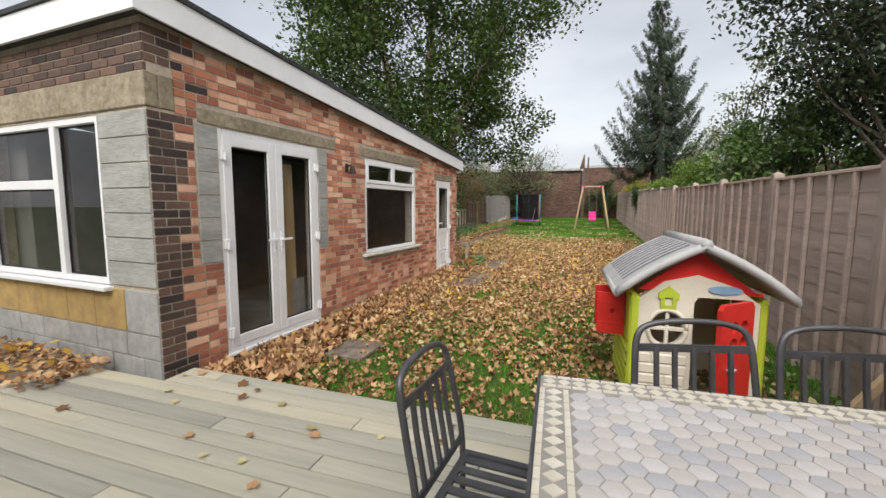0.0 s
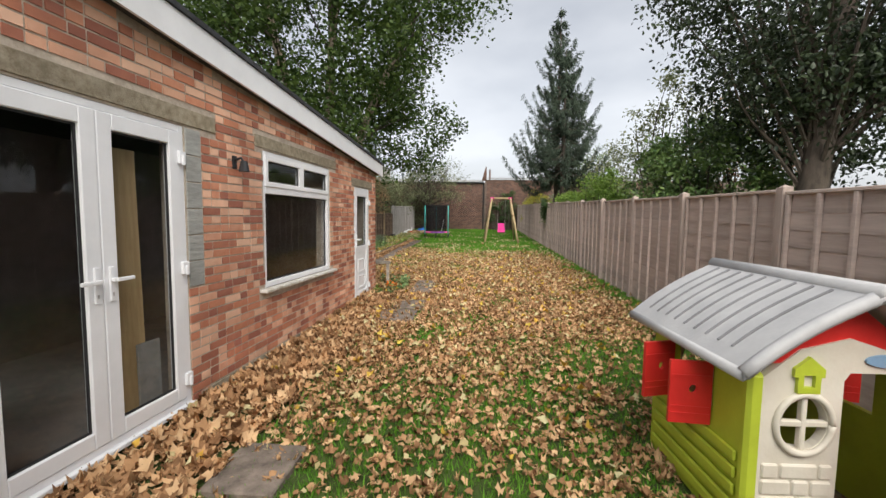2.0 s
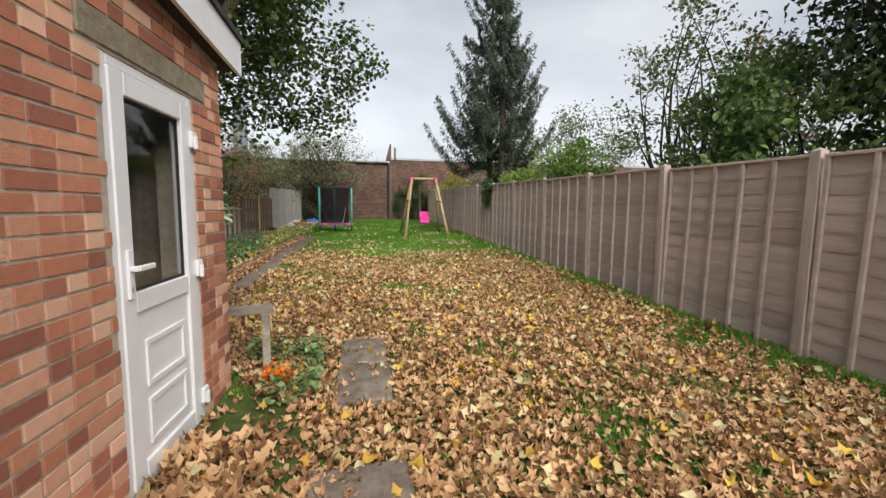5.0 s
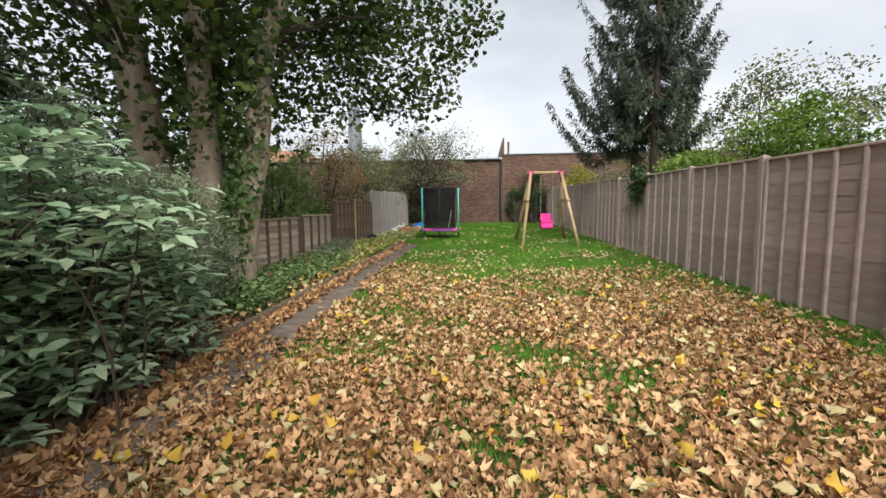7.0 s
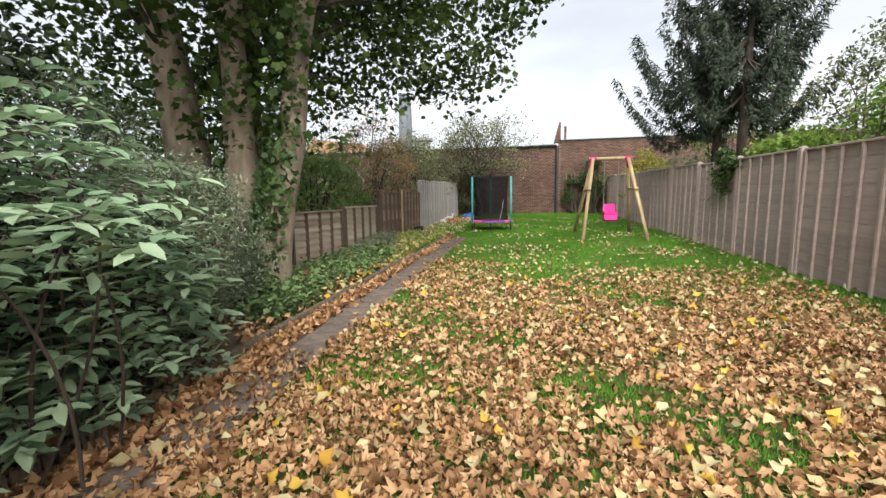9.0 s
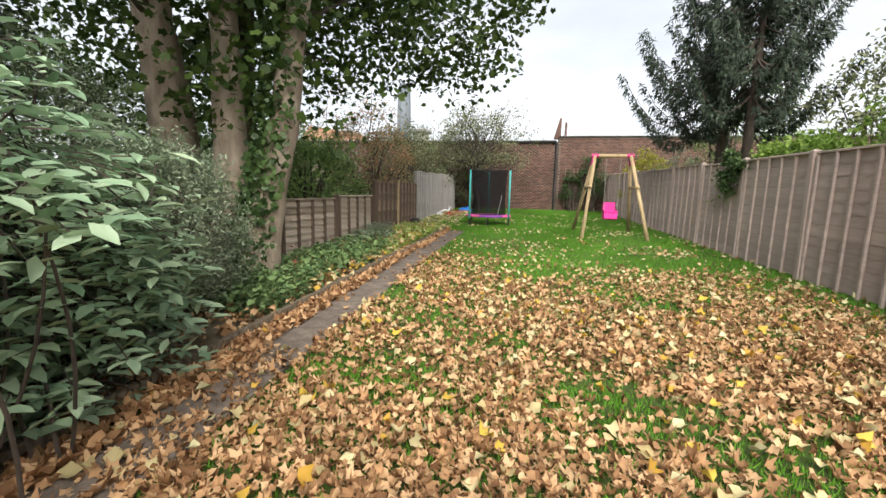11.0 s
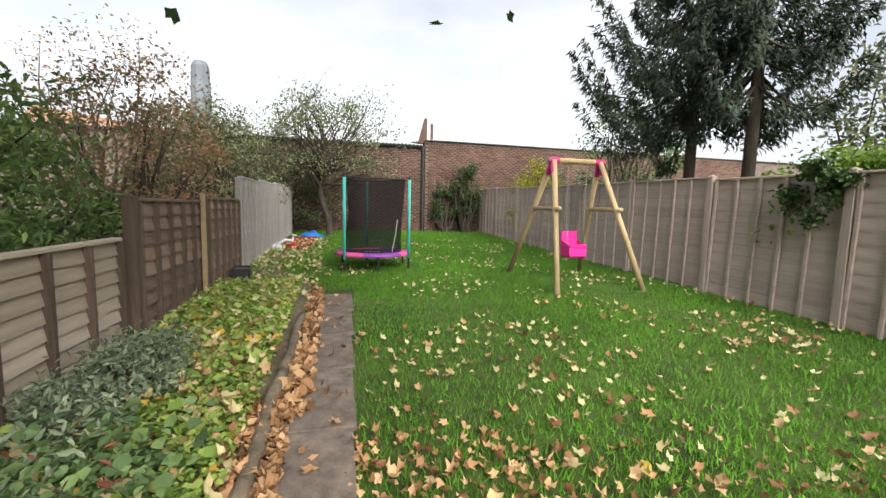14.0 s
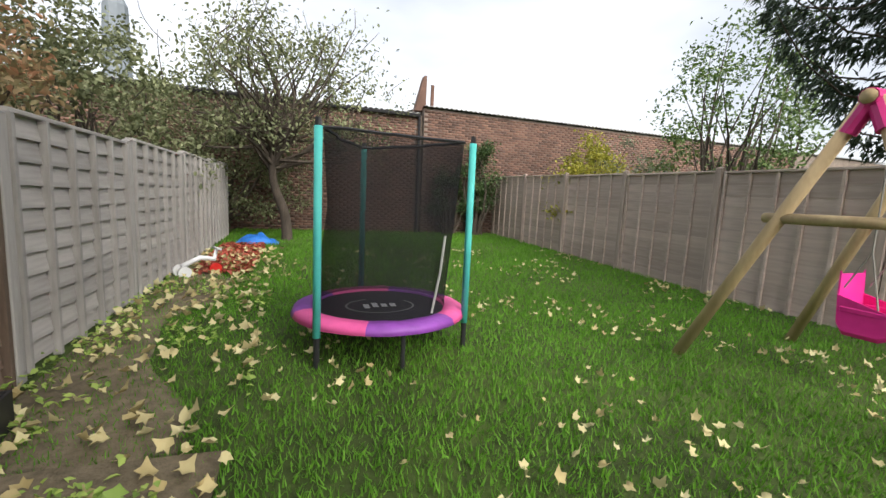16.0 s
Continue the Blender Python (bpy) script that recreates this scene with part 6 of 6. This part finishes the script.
litter("fallen_leaves", 1500, (-5.9, -4.3, 10.6, 15.8), (0.06, 0.14), 0.095, M_litter, "brown leaves on the soil of the bed", 139, everywhere)
litter("yellow_leaves", 320, (-5.3, -4.2, 14.5, 22.0), (0.08, 0.22), 0.085, M_yellow, "yellow leaves caught in the ground cover", 140, everywhere)
litter("fallen_leaves", 2300, (-3.42, -2.5, 2.75, 9.0), (0.02, 0.07), 0.12, M_litter, "brown leaves heaped along the wall foot", 141, lambda x, y, g: x > -3.36 + 0.06 * (y - 2.47))
litter("pale_leaves", 420, (-5.3, -4.0, 21.0, 29.0), (0.06, 0.09), 0.11, M_pale, "leaves on the bare earth", 142, everywhere)


def deck_leaves(n, region, material, seed, size, label, lift=0.012):
    g = np.random.default_rng(seed)
    x, y = g.uniform(region[0], region[1], n), g.uniform(region[2], region[3], n)
    o = scatter_mesh("deck_leaves", *maple(0.25), np.stack([x, y, np.full(n, DZ + lift) + g.random(n) * (0.01 if lift < 0.02 else 0.07)], -1), turns(n, 0.14 if lift < 0.02 else 0.4, g), g.uniform(0.6, 1.2, n) * size, material)
    tagged(o, label, "fallen leaves", kind="stuff")


deck_leaves(26, (-4.2, -0.4, 0.4, 2.6), M_litter, 151, 0.10, "brown leaves on the decking")
deck_leaves(16, (-4.0, -0.4, 0.6, 2.6), M_pale, 152, 0.10, "pale leaves on the decking")
deck_leaves(750, (-5.9, -4.0, 1.85, 2.45), M_litter, 153, 0.075, "leaf pile in the corner of the deck", 0.03)
deck_leaves(45, (-5.9, -4.2, 1.85, 2.45), M_yellow, 154, 0.09, "yellow leaves on the leaf pile", 0.08)


# ---- bricks of the garden building, last ----
def brick_data(L):
    bm = bmesh.new()
    h, d, e = 0.065, 0.007, 0.003
    lo = [bm.verts.new(p) for p in ((-0.02, 0, 0), (-0.02, L, 0), (-0.02, L, h), (-0.02, 0, h))]
    hi = [bm.verts.new(p) for p in ((d, e, e), (d, L - e, e), (d, L - e, h - e), (d, e, h - e))]
    bm.faces.new(hi)
    for i in range(4):
        j = (i + 1) % 4
        bm.faces.new((lo[i], lo[j], hi[j], hi[i]))
    me = bpy.data.meshes.new("brick")
    bm.to_mesh(me)
    bm.free()
    me.materials.append(M_brick1)
    return me


def lay_bricks():
    r = random.Random(77)
    meshes = {}
    rest_v, rest_f, dark_v, dark_f = [], [], [], []
    made = 0
    blocked = list(OPEN) + [(-0.1, 0.235, 2.2, 2.51), (0.40, 0.66, 0.85, 2.17), (2.10, 2.30, 0.85, 2.17), (0.44, 2.49, 2.16, 2.31), (3.07, 5.21, 2.16, 2.31), (5.89, 7.03, 1.985, 2.13), (3.1, 5.08, 0.61, 0.67)]

    def free(a, b, z):
        for v0, v1, z0, z1 in blocked:
            if z + 0.06 > z0 and z < z1 and b > v0 + 0.001 and a < v1 - 0.001:
                return (v0, v1)
        return None

    for k in range(44):
        z = -0.27 + 0.075 * k
        v = 0.0
        pattern = k % 2
        first = True
        j = r.randrange(3)
        while v < VEND - 0.03:
            if first:
                L = 0.215 if pattern else 0.102
                first = False
            else:
                j += 1
                L = 0.215 if r.random() < 0.36 else 0.102
            a, b = v, min(v + L, VEND)
            if z + 0.07 > ztop(b):
                break
            hit = free(a, b, z)
            if hit:
                if a < hit[0] - 0.04:
                    b = hit[0]
                else:
                    v = max(hit[1], a + 0.01)
                    continue
            ln = round(b - a, 3)
            dk_ = (b < 0.33 and a < 0.25) or (b < 0.62 and r.random() < 0.07)
            low = z < -0.07 and a > 2.2
            if ln > 0.03 and not low:
                if not dk_ and made < 300 and 2.2 < a and 0.3 < z < 1.75:
                    if ln not in meshes:
                        meshes[ln] = brick_data(ln)
                    piece("brick", meshes[ln], side, pose(0, a, z, 0, 0, 0))
                    made += 1
                else:
                    V, F = (dark_v, dark_f) if dk_ else (rest_v, rest_f)
                    n0, e, d = len(V), 0.003, 0.006 + r.uniform(0, 0.003)
                    V += [(-0.02, a, z), (-0.02, b, z), (-0.02, b, z + 0.065), (-0.02, a, z + 0.065), (d, a + e, z + e), (d, b - e, z + e), (d, b - e, z + 0.065 - e), (d, a + e, z + 0.065 - e)]
                    F += [tuple(n0 + q for q in f) for f in ((4, 5, 6, 7), (0, 1, 5, 4), (1, 2, 6, 5), (2, 3, 7, 6), (3, 0, 4, 7))]
            v = b + 0.010
        # front face: dark bricks above the lintel
        x = 0.004
        top = z > 2.49
        first = True
        while top and x > -3.4 and z < 2.86:
            L = (0.102 if pattern else 0.215) if first else 0.215
            first = False
            a, b = x - L, x
            n0, e, d = len(dark_v), 0.003, -0.008
            dark_v += [(a, 0.02, z), (b, 0.02, z), (b, 0.02, z + 0.065), (a, 0.02, z + 0.065), (a + e, d, z + e), (b - e, d, z + e), (b - e, d, z + 0.065 - e), (a + e, d, z + 0.065 - e)]
            dark_f += [tuple(n0 + q for q in f) for f in ((4, 5, 6, 7), (0, 1, 5, 4), (1, 2, 6, 5), (2, 3, 7, 6), (3, 0, 4, 7))]
            x = a - 0.010
    for V, F, m, par in ((rest_v, rest_f, M_brick, side), (dark_v, dark_f, M_dark, front)):
        me = bpy.data.meshes.new("brickwork")
        me.from_pydata(V, [], F)
        me.materials.append(m)
        o = new("brickwork", me)
        o.parent = par
        tagged(o, kind="stuff")


lay_bricks()
